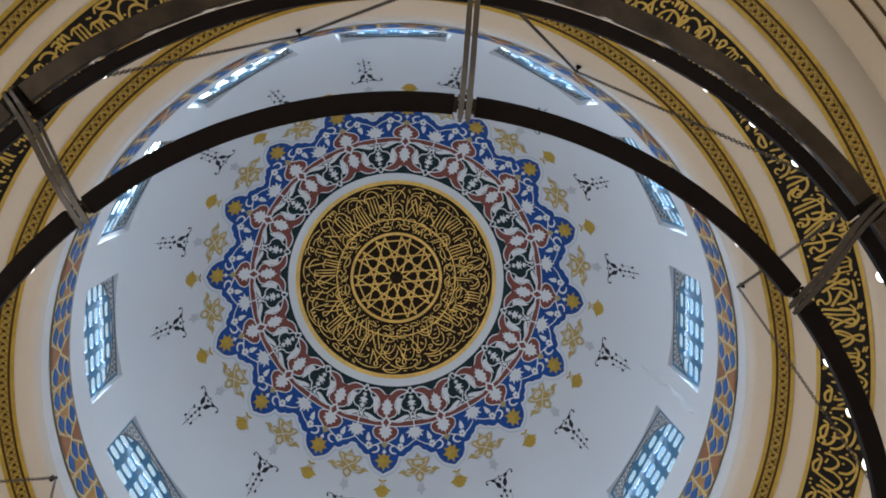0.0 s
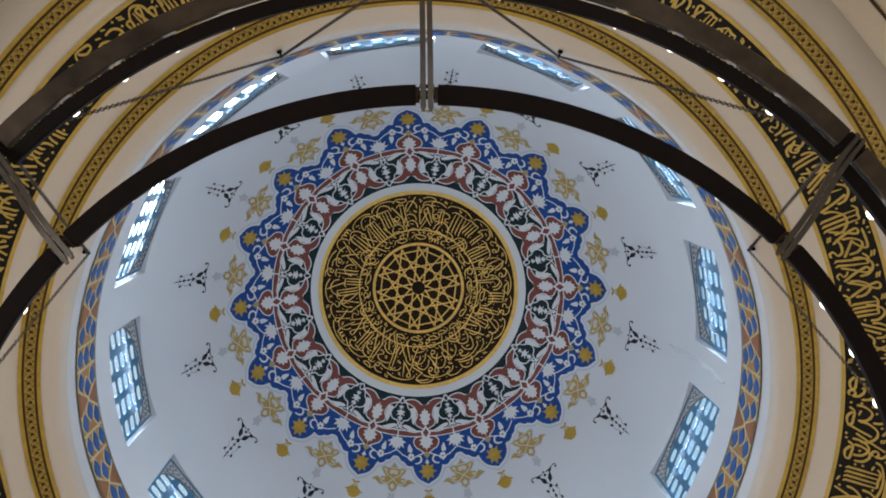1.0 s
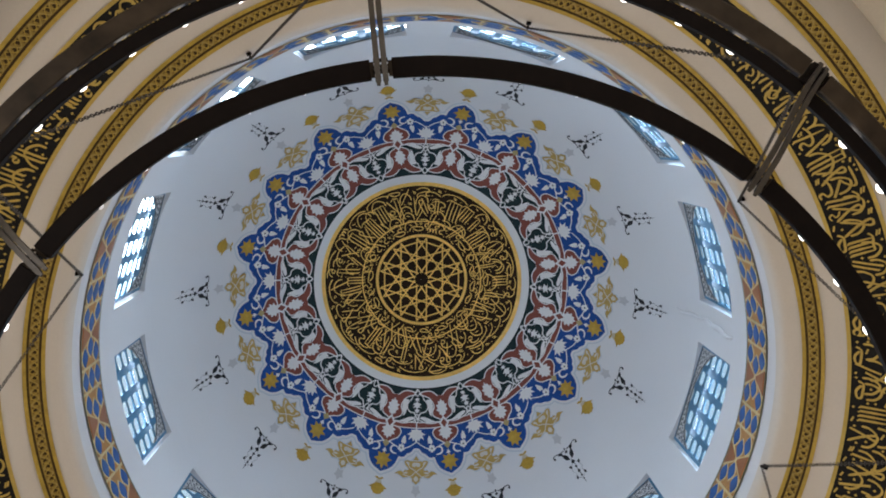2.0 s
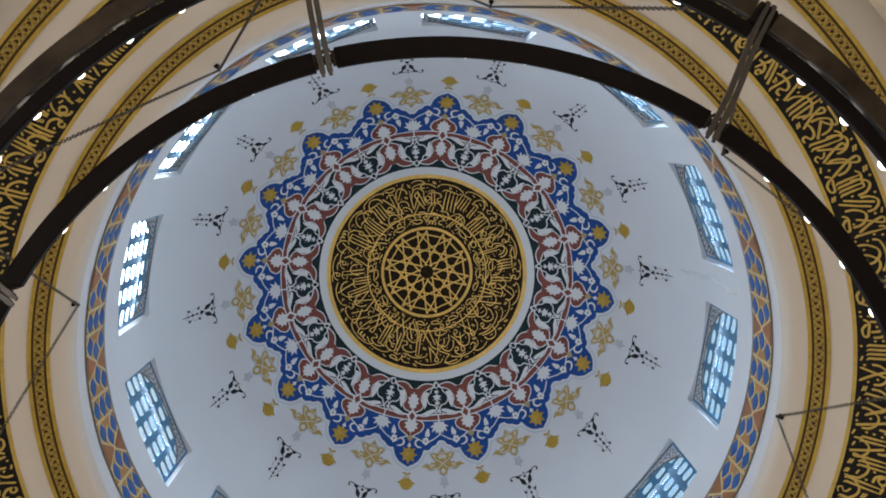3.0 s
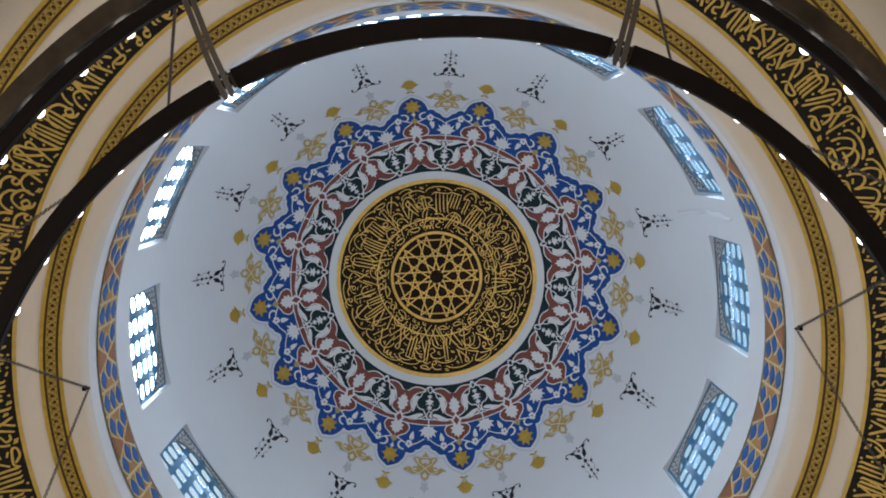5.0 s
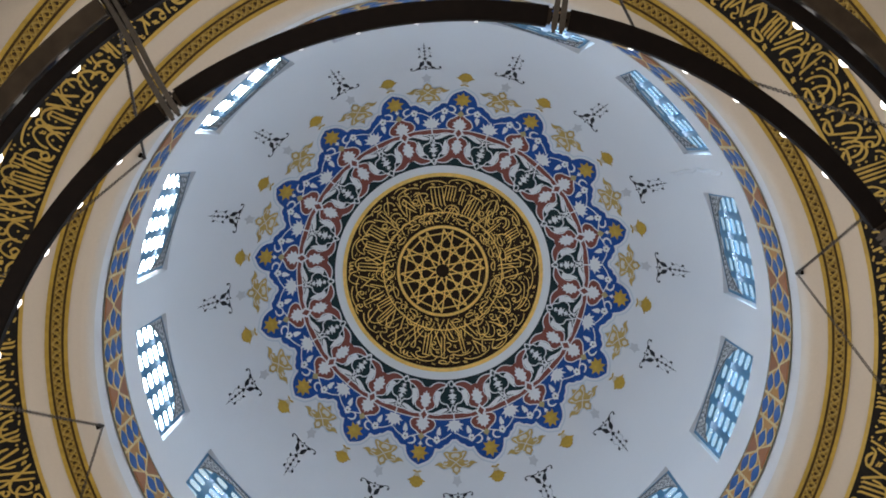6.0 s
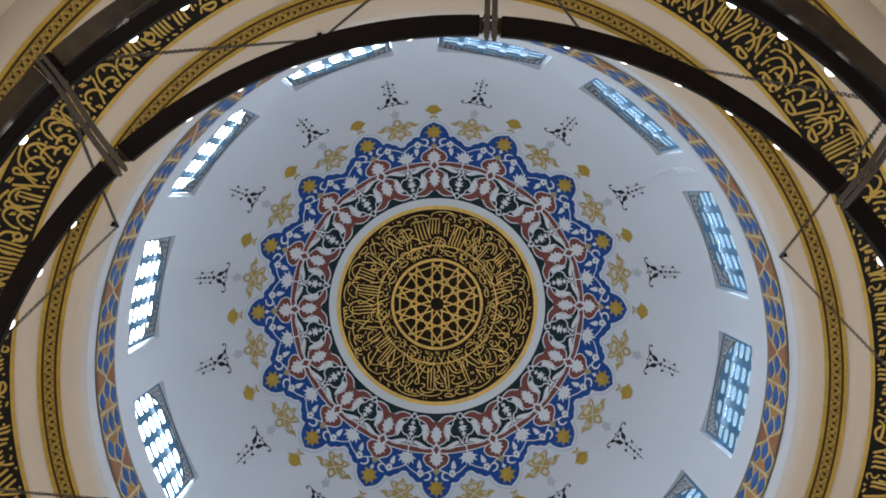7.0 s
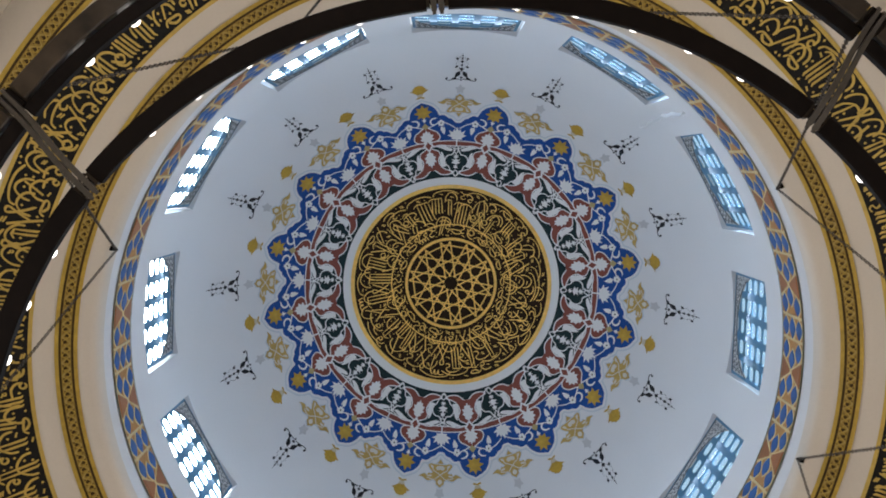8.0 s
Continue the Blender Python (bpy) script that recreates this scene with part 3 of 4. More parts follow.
# ---- central medallion ----
M_LEAF = material("gold_leaf_paint", (0.93, 0.575, 0.14), 0.42, 0.15, vary=0.25, grain=18, bump=0.08, stain=3)
medallion = part("medallion", band(on_dome, 0.0005, s_at(0.560), 0.014, 192, 8), material("medallion_dark_ground", (0.028, 0.014, 0.006), 0.6, 0.0, vary=0.5, grain=20, stain=2, spec=0.12))
tagged(medallion, "round dark medallion with gold script and lattice rosette", "medallion")
part("gold_rim", band(on_dome, s_at(0.541), s_at(0.5625), 0.022, 192, 3), M_LEAF, medallion, "gold painted rim")
part("gold_circle", band(on_dome, s_at(0.241), s_at(0.257), 0.021, 128, 1), M_LEAF, medallion)
part("gold_circle", band(on_dome, s_at(0.329), s_at(0.336), 0.0195, 128, 1), M_LEAF, medallion)


def flat_top(x, y, off):
    d = math.hypot(x, y)
    return on_dome(max(d, 0.001), math.atan2(y, x), off)


def lattice_strip(pts, off, w=0.0092):
    """Gold bar along a bent line, flat on the crown."""
    v, n = [], len(pts)
    for i, (x, y) in enumerate(pts):
        p, q = pts[max(i - 1, 0)], pts[min(i + 1, n - 1)]
        dx, dy = q[0] - p[0], q[1] - p[1]
        d = math.hypot(dx, dy)
        v += [flat_top(x - dy / d * w, y + dx / d * w, off), flat_top(x + dy / d * w, y - dx / d * w, off)]
    return v, [(2 * i, 2 * i + 1, 2 * i + 3, 2 * i + 2) for i in range(n - 1)]


rosette_r, lift = s_at(0.244), 0.0185
ROSETTE_TURN = 23.2
# bars of one tenth of the rosette: (across, along its axis) as shares of the radius
BARS = [
    [(0, 0.363), (0.029, 0.272), (0.0587, 0.181), (0.0735, 0.136)],
    [(0, 0.363), (0.0705, 0.580), (0.118, 0.726), (0.183, 0.926)],
    [(-0.1545, 0.4755), (0, 0.588), (0.0957, 0.6575), (0.2386, 0.7613), (0.330, 0.8277), (0.404, 0.8815)],
    [(-0.1545, 0.4755), (-0.05, 0.4755), (0.05, 0.4755), (0.1545, 0.4755)],
    [(-0.270, 0.846), (-0.1, 0.850), (0.1, 0.850), (0.270, 0.846)],
]
for i in range(10):
    for k, q in enumerate(BARS):
        for e in ((1,) if k in (3, 4) else (-1, 1)):
            lift += 0.00002
            c, d = cos(radians(36 * i + ROSETTE_TURN)), sin(radians(36 * i + ROSETTE_TURN))
            pts = [(rosette_r * (y * c - e * x * d), rosette_r * (y * d + e * x * c)) for x, y in q]
            part("lattice_bar", lattice_strip(pts, lift), M_LEAF, medallion)


# ---- script: stems, bowls, loops and dots of the writing, too interlaced to be read ----


def arc(cx, cy, rx, ry, a0, a1, n=9):
    return [(cx + rx * cos(radians(a0 + (a1 - a0) * k / (n - 1))), cy + ry * sin(radians(a0 + (a1 - a0) * k / (n - 1)))) for k in range(n)]


def glyph(kind, u, rng):
    """Strokes of one letter form, baseline at y 0, u the height of a small letter."""
    j = rng.uniform
    if kind == "stems":
        m, h, lean, gap = rng.choice((1, 2, 2, 3, 3, 4)), j(1.9, 3.1) * u, j(-0.25, 0.25) * u, j(0.36, 0.46) * u
        out = []
        for d in range(m):
            x = (d - (m - 1) / 2) * gap
            out.append([(x, 0), (x + 0.4 * lean, 0.5 * h), (x + lean, 0.93 * h), (x + lean + 0.14 * u, h)])
        if m > 1:
            out.append(bend([(-(m - 1) / 2 * gap - 0.5 * u, 0.25 * u), (-(m - 1) / 2 * gap - 0.1 * u, -0.06 * u), (0, 0.03 * u), ((m - 1) / 2 * gap, 0)], 4))
        return out
    if kind == "bowl":
        w, d = j(0.75, 1.05) * u, j(0.55, 0.75) * u
        return [bend([(-w, 0.75 * u), (-0.92 * w, 0.1 * u), (-0.4 * w, -0.8 * d), (0.25 * w, -0.85 * d), (0.85 * w, -0.1 * u), (0.95 * w, 0.55 * u)], 5)]
    if kind == "waw":
        r = 0.24 * u
        return [arc(0, 0.35 * u, r, r, 20, 340, 11), bend([(r, 0.35 * u), (0.22 * u, -0.15 * u), (-0.25 * u, -0.5 * u), (-0.95 * u, -0.45 * u)], 5)]
    if kind == "teeth":
        return [bend([(0.75 * u, 0.6 * u), (0.6 * u, 0.02 * u), (0.35 * u, 0.05 * u), (0.25 * u, 0.5 * u), (0.15 * u, 0.02 * u), (-0.1 * u, 0.05 * u), (-0.2 * u, 0.5 * u), (-0.32 * u, 0.0), (-0.9 * u, 0.05 * u)], 4)]
    if kind == "crossed":
        h = j(1.9, 2.5) * u
        return [bend([(-0.55 * u, h), (-0.15 * u, 0.5 * h), (0.25 * u, 0.12 * u), (0.0, -0.1 * u), (-0.25 * u, 0.12 * u), (0.1 * u, 0.5 * h), (0.75 * u, h)], 5)]
    if kind == "flag":
        return [bend([(-1.1 * u, 0.05 * u), (0.3 * u, 0), (0.55 * u, 0.25 * u), (0.1 * u, 0.75 * u), (-0.25 * u, 0.95 * u)], 5), [(-0.28 * u, 0.92 * u), (0.3 * u, 1.3 * u), (1.0 * u, 1.75 * u)]]
    if kind == "knot":
        return [bend([(-0.5 * u, 0), (0.1 * u, 0.7 * u), (0.5 * u, 0.35 * u), (0.1 * u, 0.0), (-0.3 * u, 0.45 * u), (0.0, 0.95 * u), (0.55 * u, 1.05 * u)], 5)]
    if kind == "sweep":
        w = j(1.3, 2.1) * u
        return [bend([(-w, 0.5 * u), (-0.85 * w, 0.0), (-0.2 * w, -0.28 * u), (0.5 * w, -0.2 * u), (w, 0.2 * u)], 6)]
    if kind == "eye":
        return [bend([(-0.6 * u, 0.12 * u), (-0.1 * u, 0.5 * u), (0.5 * u, 0.42 * u), (0.55 * u, 0.12 * u), (0.0, 0.02 * u), (-0.7 * u, 0.0), (-1.0 * u, 0.4 * u)], 5)]
    if kind == "return":
        return [bend([(0.55 * u, 0.9 * u), (0.15 * u, 0.95 * u), (0.0, 0.6 * u), (0.45 * u, 0.3 * u), (0.2 * u, -0.12 * u), (-0.6 * u, -0.2 * u), (-1.3 * u, 0.05 * u)], 5)]
    if kind == "slant":
        h, x = j(1.8, 2.6) * u, rng.choice((-1, 1)) * j(0.7, 1.2) * u
        return [[(-x / 2, 0), (0.03 * u, h / 2), (x / 2, h)]]
    if kind == "hook":
        return [bend([(0.3 * u, 0.55 * u), (-0.1 * u, 0.7 * u), (-0.35 * u, 0.4 * u), (0.0, 0.2 * u), (-0.1 * u, -0.1 * u), (-0.5 * u, -0.3 * u)], 4)]
    if kind == "tick":
        return [[(-0.22 * u, -0.07 * u), (0.22 * u, 0.09 * u)]]
    if kind == "ticks":
        return [[(-0.26 * u, -0.16 * u), (0.22 * u, 0.0)], [(-0.22 * u, 0.04 * u), (0.26 * u, 0.20 * u)]]
    if kind == "ringlet":
        return [arc(0, 0, 0.13 * u, 0.13 * u, 0, 330, 9), [(-0.08 * u, -0.1 * u), (-0.25 * u, -0.28 * u)]]
    return [[(0, -0.07 * u), (0, 0.07 * u)]]


def script(place, radius_of, s0, s1, off, pen, rng, u, fill=1.0):
    """Written band between two rings: letter forms set where there is room, tops towards the inner ring."""
    p = Paint(place, radius_of)
    h, cell, used, mid = s1 - s0, 0.0085, set(), radius_of((s0 + s1) / 2)
    lift = [0.0]

    def cells(strokes, y, a, wide):
        got = set()
        for st in strokes:
            for q in range(len(st) - 1):
                (x0, y0), (x1, y1) = st[q], st[q + 1]
                m = max(1, int(math.hypot(x1 - x0, y1 - y0) / (cell * 0.7)))
                for t in range(m + 1):
                    xx, yy = x0 + (x1 - x0) * t / m, y0 + (y1 - y0) * t / m + y
                    s = s1 - yy
                    r = radius_of(s)
                    for e in range(-wide, wide + 1):
                        for f in range(-wide, wide + 1):
                            row = int(s / cell) + e
                            got.add((row, int(((a + xx / r) % tau) * mid / cell) + f))
        return got

    def place_one(kind, y, a, limit, size):
        st = glyph(kind, size, rng)
        ys = [q[1] + y for s in st for q in s]
        if min(ys) < pen * 0.6 or max(ys) > h - pen * 0.6:
            return False
        thin = cells(st, y, a, 1)
        if len(thin & used) > limit * len(thin):
            return False
        used.update(cells(st, y, a, 2 if kind in SMALL else 1))
        for s in st:
            lift[0] = (lift[0] + 0.00011) % 0.003
            # nib held at a slant: strokes along it are thinner
            n = len(s)
            v, f = [], []
            w0 = pen * (0.72 if kind in SMALL else 1.0)
            for q, (x, yy) in enumerate(s):
                p0, p1 = s[max(q - 1, 0)], s[min(q + 1, n - 1)]
                dx, dy = p1[0] - p0[0], p1[1] - p0[1]
                d = math.hypot(dx, dy) or 1
                w = w0 / 2 * (0.72 + 0.42 * abs(dx * 0.6 + dy * 0.8) / d)
                if n > 3 and q in (0, n - 1):
                    w *= 0.45
                v += [(x - dy / d * w, -(yy + dx / d * w)), (x + dy / d * w, -(yy - dx / d * w))]
            for q in range(n - 1):
                f.append((2 * q, 2 * q + 1, 2 * q + 3, 2 * q + 2))
            if kind == "point":
                z = pen * 0.66
                v, f = [(0, -z), (z, 0), (0, z), (-z, 0)], [(0, 1, 2, 3)]
            p.put(v, f, s1 - y, a, off + lift[0])
        return True

    rows = tau * radius_of((s0 + s1) / 2) / u
    plan = [("sweep", 0.05, 0.30, 0.10, 0.5), ("slant", 0.10, 0.6, 0.20, 0.25), ("stems", 0.20, 0.48, 0.12, 0.4), ("bowl", 0.14, 0.6, 0.16, 1.6), ("crossed", 0.06, 0.4, 0.24, 0.6), ("waw", 0.08, 0.8, 0.12, 2.0), ("return", 0.05, 0.8, 0.16, 2.0),
            ("flag", 0.05, 0.6, 0.18, 2), ("bowl", 0.10, 0.8, 0.18, 4), ("eye", 0.04, 0.9, 0.14, 4), ("slant", 0.04, 0.7, 0.25, 1.0), ("knot", 0.04, 0.85, 0.16, 5), ("waw", 0.04, 0.9, 0.14, 4), ("stems", 0.04, 0.6, 0.16, 0.8), ("teeth", 0.04, 0.9, 0.14, 5),
            ("return", 0.05, 0.9, 0.16, 4), ("slant", 0.04, 0.8, 0.18, 2), ("hook", 0.04, 0.95, 0.08, 10), ("ticks", 0.04, 0.97, 0.0, 8), ("ringlet", 0.04, 0.97, 0.0, 6), ("tick", 0.04, 0.97, 0.0, 8), ("point", 0.03, 0.98, 0.0, 9)]
    # tall stems in groups at a steady beat, with bowls under them and strokes crossing between
    beats = int(tau * mid / (u * 2.1))
    for i in range(beats):
        a = tau * (i + rng.uniform(-0.22, 0.22)) / beats
        for kind, lo, hi, limit, tries in (("stems", 0.10, 0.30, 0.25, 5), ("bowl", 0.20, 0.72, 0.40, 3), ("crossed", 0.10, 0.30, 0.30, 2)):
            if rng.random() > {"stems": 0.55, "bowl": 0.9, "crossed": 0.2}[kind]:
                continue
            for _ in range(tries):
                shift = {"stems": 0.0, "bowl": 0.55, "crossed": 1.25}[kind] * u / mid
                if place_one(kind, h * rng.uniform(lo, hi), a + shift + rng.uniform(-0.25, 0.25) * u / mid, limit, u * rng.uniform(0.92, 1.08)):
                    break
    for kind, lo, hi, limit, share in plan:
        for _ in range(int(rows * share * fill)):
            place_one(kind, h * rng.uniform(lo, hi), rng.uniform(0, tau), limit, u * rng.uniform(0.85, 1.12))
    return p.data()


SMALL = ("hook", "ticks", "tick", "ringlet", "point")
rng = random.Random(7)
part("script", script(on_dome, dome_radius, s_at(0.262), s_at(0.536), 0.0165, 0.0138, rng, 0.104, 4.6), M_LEAF, medallion, "interlaced gold script")

# ---- bands of the soffit ring ----


def cone_band(name, r0, r1, off, mat, parent, label="", steps=192):
    return part(name, band(on_cone, r0, r1, off, steps, 1), mat, parent, label)


M_AMBER = material("amber_paint", (0.33, 0.215, 0.032), 0.55, vary=0.25, grain=22, stain=4)
M_FRIEZE = material("old_gold_paint", (0.50, 0.335, 0.050), 0.5, 0.1, vary=0.28, grain=22, bump=0.08, stain=4)


def braid_frieze(r0, r1, turns):
    w = r1 - r0
    fr = cone_band("braid_frieze", r0, r1, 0.006, M_BROWN, None)
    tagged(fr, "painted frieze of gold braid on dark brown", "frieze")
    cone_band("gold_edge", r0 - 0.004, r0 + 0.155 * w, 0.012, M_FRIEZE, fr)
    cone_band("gold_edge", r1 - 0.155 * w, r1 + 0.004, 0.012, M_FRIEZE, fr)
    rm = (r0 + r1) / 2
    cone_band("braid", rm - 0.235 * w, rm + 0.235 * w, 0.0095, M_AMBER, fr, "amber ground of the braid")
    # dark three-cornered gaps between the strands, in turn on either side
    for e in (-1, 1):
        b, step = Build(), tau / turns
        for i in range(turns):
            a = step * (i + (0.5 if e > 0 else 0))
            pts = [(-0.34, 0.150), (0.20, 0.165), (0.16, 0.07), (0.04, -0.02), (-0.12, -0.08), (-0.14, 0.04)]
            b.add([on_cone(rm + e * y * w, a + x * step, 0.0125) for x, y in pts], [tuple(range(6))])
        tagged(part("braid_gap", b.data(), M_BROWN, fr, "dark gaps of the braid"), kind="stuff")
    for e in (0, 1):
        b, n, v = Build(), turns * 12, []
        for i in range(n):
            y, half = 0.175 * w * math.sin(tau * i / 12 + 2.4 + 2.7 * e), (0.036 + 0.010 * math.cos(tau * i / 12)) * w
            v += [on_cone(rm + y - half, tau * i / n, 0.0145 + 0.0012 * e), on_cone(rm + y + half, tau * i / n, 0.0145 + 0.0012 * e)]
        b.add(v, [(2 * i, 2 * i + 1, 2 * ((i + 1) % n) + 1, 2 * ((i + 1) % n)) for i in range(n)])
        tagged(part("braid_strand", b.data(), M_FRIEZE if e else M_PALEGOLD, fr, "wavy gold strand of the braid"), kind="stuff")


braid_frieze(2.965, 3.105, 190)
braid_frieze(3.750, 3.900, 228)
scriptband = cone_band("script_band", 3.272, 3.595, 0.006, M_BLACK, None)
tagged(scriptband, "black band of gold script round the soffit", "frieze")
cone_band("gold_edge", 3.250, 3.276, 0.012, M_GOLD, scriptband)
cone_band("gold_edge", 3.590, 3.616, 0.012, M_GOLD, scriptband)
part("script", script(on_cone, lambda r: r, 3.280, 3.588, 0.010, 0.0170, rng, 0.086, 3.8), M_GOLD, scriptband, "interlaced gold script")
for r in (4.23, 4.33):
    b = lathe([(r, 9.60 - 0.71 * (r - 4.09) - 0.004), (r + 0.018, 9.60 - 0.71 * (r + 0.018 - 4.09) - 0.004), (r + 0.01, 9.60 - 0.71 * (r - 4.09) + 0.05)], steps=160)
    part("brown_line", b, M_BROWN, pend, "thin brown painted line")

# ---- tiled band of the drum: 24 bays ----
tiles = part("tile_band", band(on_dome, s_of_z(11.455), s_of_z(10.806), 0.004, 192, 3), M_TILEGROUND)
tagged(tiles, "band of blue and russet glazed tiles with ochre joints", "tile band")
for z0, z1 in ((11.463, 11.435), (10.826, 10.798)):
    part("green_border", band(on_dome, s_of_z(z0), s_of_z(z1), 0.010, 192, 1), M_GREENEDGE, tiles)
BAY, TILE_S0, TILE_H = tau / 24, s_of_z(11.433), s_of_z(10.828) - s_of_z(11.433)
BAY_W = BAY * 2.83
TILE_TURN = -9.17


def tile_mesh(pts, thick=0.010):
    """Small bevelled tile: outline in bay coordinates, turned into place on the drum."""
    b = Build()
    n = len(pts)
    cx, cy = sum(p[0] for p in pts) / n, sum(p[1] for p in pts) / n
    rows = []
    for grow, off in ((1.0, 0.004), (0.97, 0.004 + thick * 0.7), (0.88, 0.004 + thick)):
        rows.append([on_dome(TILE_S0 + TILE_H * (cy + (y - cy) * grow), (cx + (x - cx) * grow) * BAY, off) for x, y in pts])
    v = [q for r in rows for q in r]
    f = [(k * n + i, k * n + (i + 1) % n, (k + 1) * n + (i + 1) % n, (k + 1) * n + i) for k in range(2) for i in range(n)]
    f.append(tuple(2 * n + i for i in range(n)))
    b.add(v, f)
    return b.data()


def almond(x, y, w, h, n=16):
    """Long tile pointed at both ends, with bowed flanks."""
    side = [(-1 + 4 * k / n, 1 - abs(-1 + 4 * k / n) ** 1.7) for k in range(n // 2)]
    return [(x + w * u, y - h * v) for u, v in side] + [(x - w * u, y + h * v) for u, v in side]


def stripe(x0, y0, x1, y1, w=0.011):
    dx, dy = (x1 - x0) * BAY_W, (y1 - y0) * TILE_H
    d = math.hypot(dx, dy)
    nx, ny = -dy / d * w / BAY_W, dx / d * w / TILE_H
    return [(x0 + nx, y0 + ny), (x1 + nx, y1 + ny), (x1 - nx, y1 - ny), (x0 - nx, y0 - ny)]


tile_kinds = []
for x, y, w in ((0.140, 0.5, 0.112), (0.860, 0.5, 0.112), (0.232, 0.19, 0.112), (0.232, 0.81, 0.112), (0.768, 0.19, 0.112), (0.768, 0.81, 0.112), (0.5, 0.5, 0.128), (0.5, 0.165, 0.114), (0.5, 0.835, 0.114)):
    tile_kinds += [("tile_joint", almond(x, y, w + 0.020, 0.178), M_JOINT, 0.005), ("tile", almond(x, y, w, 0.150), M_TILE, 0.011)]
tile_kinds += [("tile", [(-0.145, 0.03), (0.145, 0.03), (0.02, 0.46), (-0.02, 0.46)], M_RUST, 0.009), ("tile", [(-0.145, 0.97), (-0.02, 0.54), (0.02, 0.54), (0.145, 0.97)], M_RUST, 0.009)]
for q in ((0.0, 0.5, 0.165, 0.0), (0.0, 0.5, 0.165, 1.0), (0.0, 0.5, -0.165, 0.0), (0.0, 0.5, -0.165, 1.0), (0.366, 0.0, 0.366, 1.0), (0.634, 0.0, 0.634, 1.0)):
    tile_kinds.append(("joint", stripe(*q), M_JOINT, 0.0075))
for nm, pts, mat, thick in tile_kinds:
    first = part(nm, tile_mesh(pts, thick), mat, tiles)
    first.matrix_basis = pose(0, 0, 0, 0, 0, TILE_TURN)
    for k in range(1, 24):
        o = part(nm, first.data, mat, tiles)
        o.matrix_basis = pose(0, 0, 0, 0, 0, TILE_TURN + 15 * k)

# ---- windows of the drum ----
WH = WIN_TOP - WIN_LOW


def window(n):
    a = WIN_TURN + 30 * n
    w = empty(f"window_{n + 1}", pose(0, 0, 0, 0, 0, a) @ pose(2.911, 0, (WIN_TOP + WIN_LOW) / 2, 0, 0.6, 0), label="rectangular drum window with arched stucco tracery and small panes", category="window", kind="structure")
    return w


def window_meshes():
    """Parts of a window in its own frame: x out of the room, y along the wall, z up."""
    hw, hh = WIN_HW - 0.004, WH / 2 - 0.004
    out = []
    b = Build()
    t, low = 0.030, -hh + 0.055
    b.box(0, 0.03, -hw, -hw + t, -hh, hh).box(0, 0.03, hw - t, hw, -hh, hh)
    b.box(0, 0.03, -hw + t, hw - t, hh - t, hh).box(0, 0.014, -hw + t, hw - t, -hh, low)
    out.append(("window_frame", b.data(), M_FRAME, []))
    spring, crown = hh - 0.50 * WH, hh - 0.11 * WH

    def arch(y):
        return spring + (crown - spring) * math.sqrt(max(0, 1 - (y / (hw - 0.02)) ** 2))

    b, n = Build(), 40
    ys = [(-1 + 2 * i / n) * (hw - t) for i in range(n + 1)]
    v = []
    for y in ys:
        z = min(arch(y), hh - t)
        v += [(0.004, y, z), (0.004, y, hh - t + 0.001), (0.016, y, z), (0.016, y, hh - t + 0.001)]
    f = []
    for i in range(n):
        k = 4 * i
        f += [(k, k + 1, k + 5, k + 4), (k + 2, k + 6, k + 7, k + 3), (k, k + 4, k + 6, k + 2)]
    b.add(v, f)
    out.append(("spandrel", b.data(), M_TRACERY, []))
    b = Build()
    for e in (-1, 1):
        for row in range(7):
            for k in range(9):
                y, z, r = e * (hw - 0.058 - 0.056 * k - 0.02 * (row % 2)), hh - 0.055 - 0.062 * row, 0.025
                if z - r < arch(y) + 0.012:
                    continue
                b.tube([(0.002, y + r * (1 - 0.1 * q) * cos(e * q + row), z + r * (1 - 0.1 * q) * sin(e * q + row)) for q in np.linspace(0, 6.4, 10)], 0.0030, 4)
        b.tube([(0.002, e * y, arch(y) + 0.012) for y in np.linspace(0.0, hw - 0.032, 16)], 0.007, 4)
        b.tube([(0.002, e * y, hh - 0.036) for y in np.linspace(0.0, hw - 0.032, 6)], 0.006, 4)
    out.append(("stucco_scroll", b.data(), M_SCROLL, []))
    for k in range(1, 5):
        y = -hw + 2 * hw * k / 5
        out.append(("mullion", Build().box(0.002, 0.026, y - 0.030, y + 0.030, low, arch(y)).data(), M_FRAME, []))
    rows = 6
    for i in range(5):
        ya, yb = -hw + 2 * hw * i / 5 + (0.030 if i else t), -hw + 2 * hw * (i + 1) / 5 - (0.030 if i < 4 else t)
        b = Build()
        for k in range(rows):
            za, zb = low + (hh - low) * k / rows, min(low + (hh - low) * (k + 1) / rows, hh - t)
            yc, zc, ry, rz = (ya + yb) / 2, (za + zb) / 2, (yb - ya) / 2, (zb - za) / 2
            if zc > max(arch(ya), arch(yb)) + 0.05:
                continue
            v, m = [], 20
            for q in range(m):
                g = tau * (q + 0.5) / m
                c, d = cos(g), sin(g)
                z = max(abs(c), abs(d))
                hole = (yc + (ry - 0.004) * math.copysign(abs(c) ** 0.6, c), zc + (rz - 0.020) * math.copysign(abs(d) ** 0.6, d))
                v += [(0.006, yc + ry * c / z, zc + rz * d / z), (0.006, *hole), (0.016, *hole)]
            f = []
            for q in range(m):
                n1 = (q + 1) % m
                f += [(3 * q, 3 * n1, 3 * n1 + 1, 3 * q + 1), (3 * q + 1, 3 * n1 + 1, 3 * n1 + 2, 3 * q + 2)]
            b.add(v, f)
        out.append(("window_grille", b.data(), M_FRAME, []))
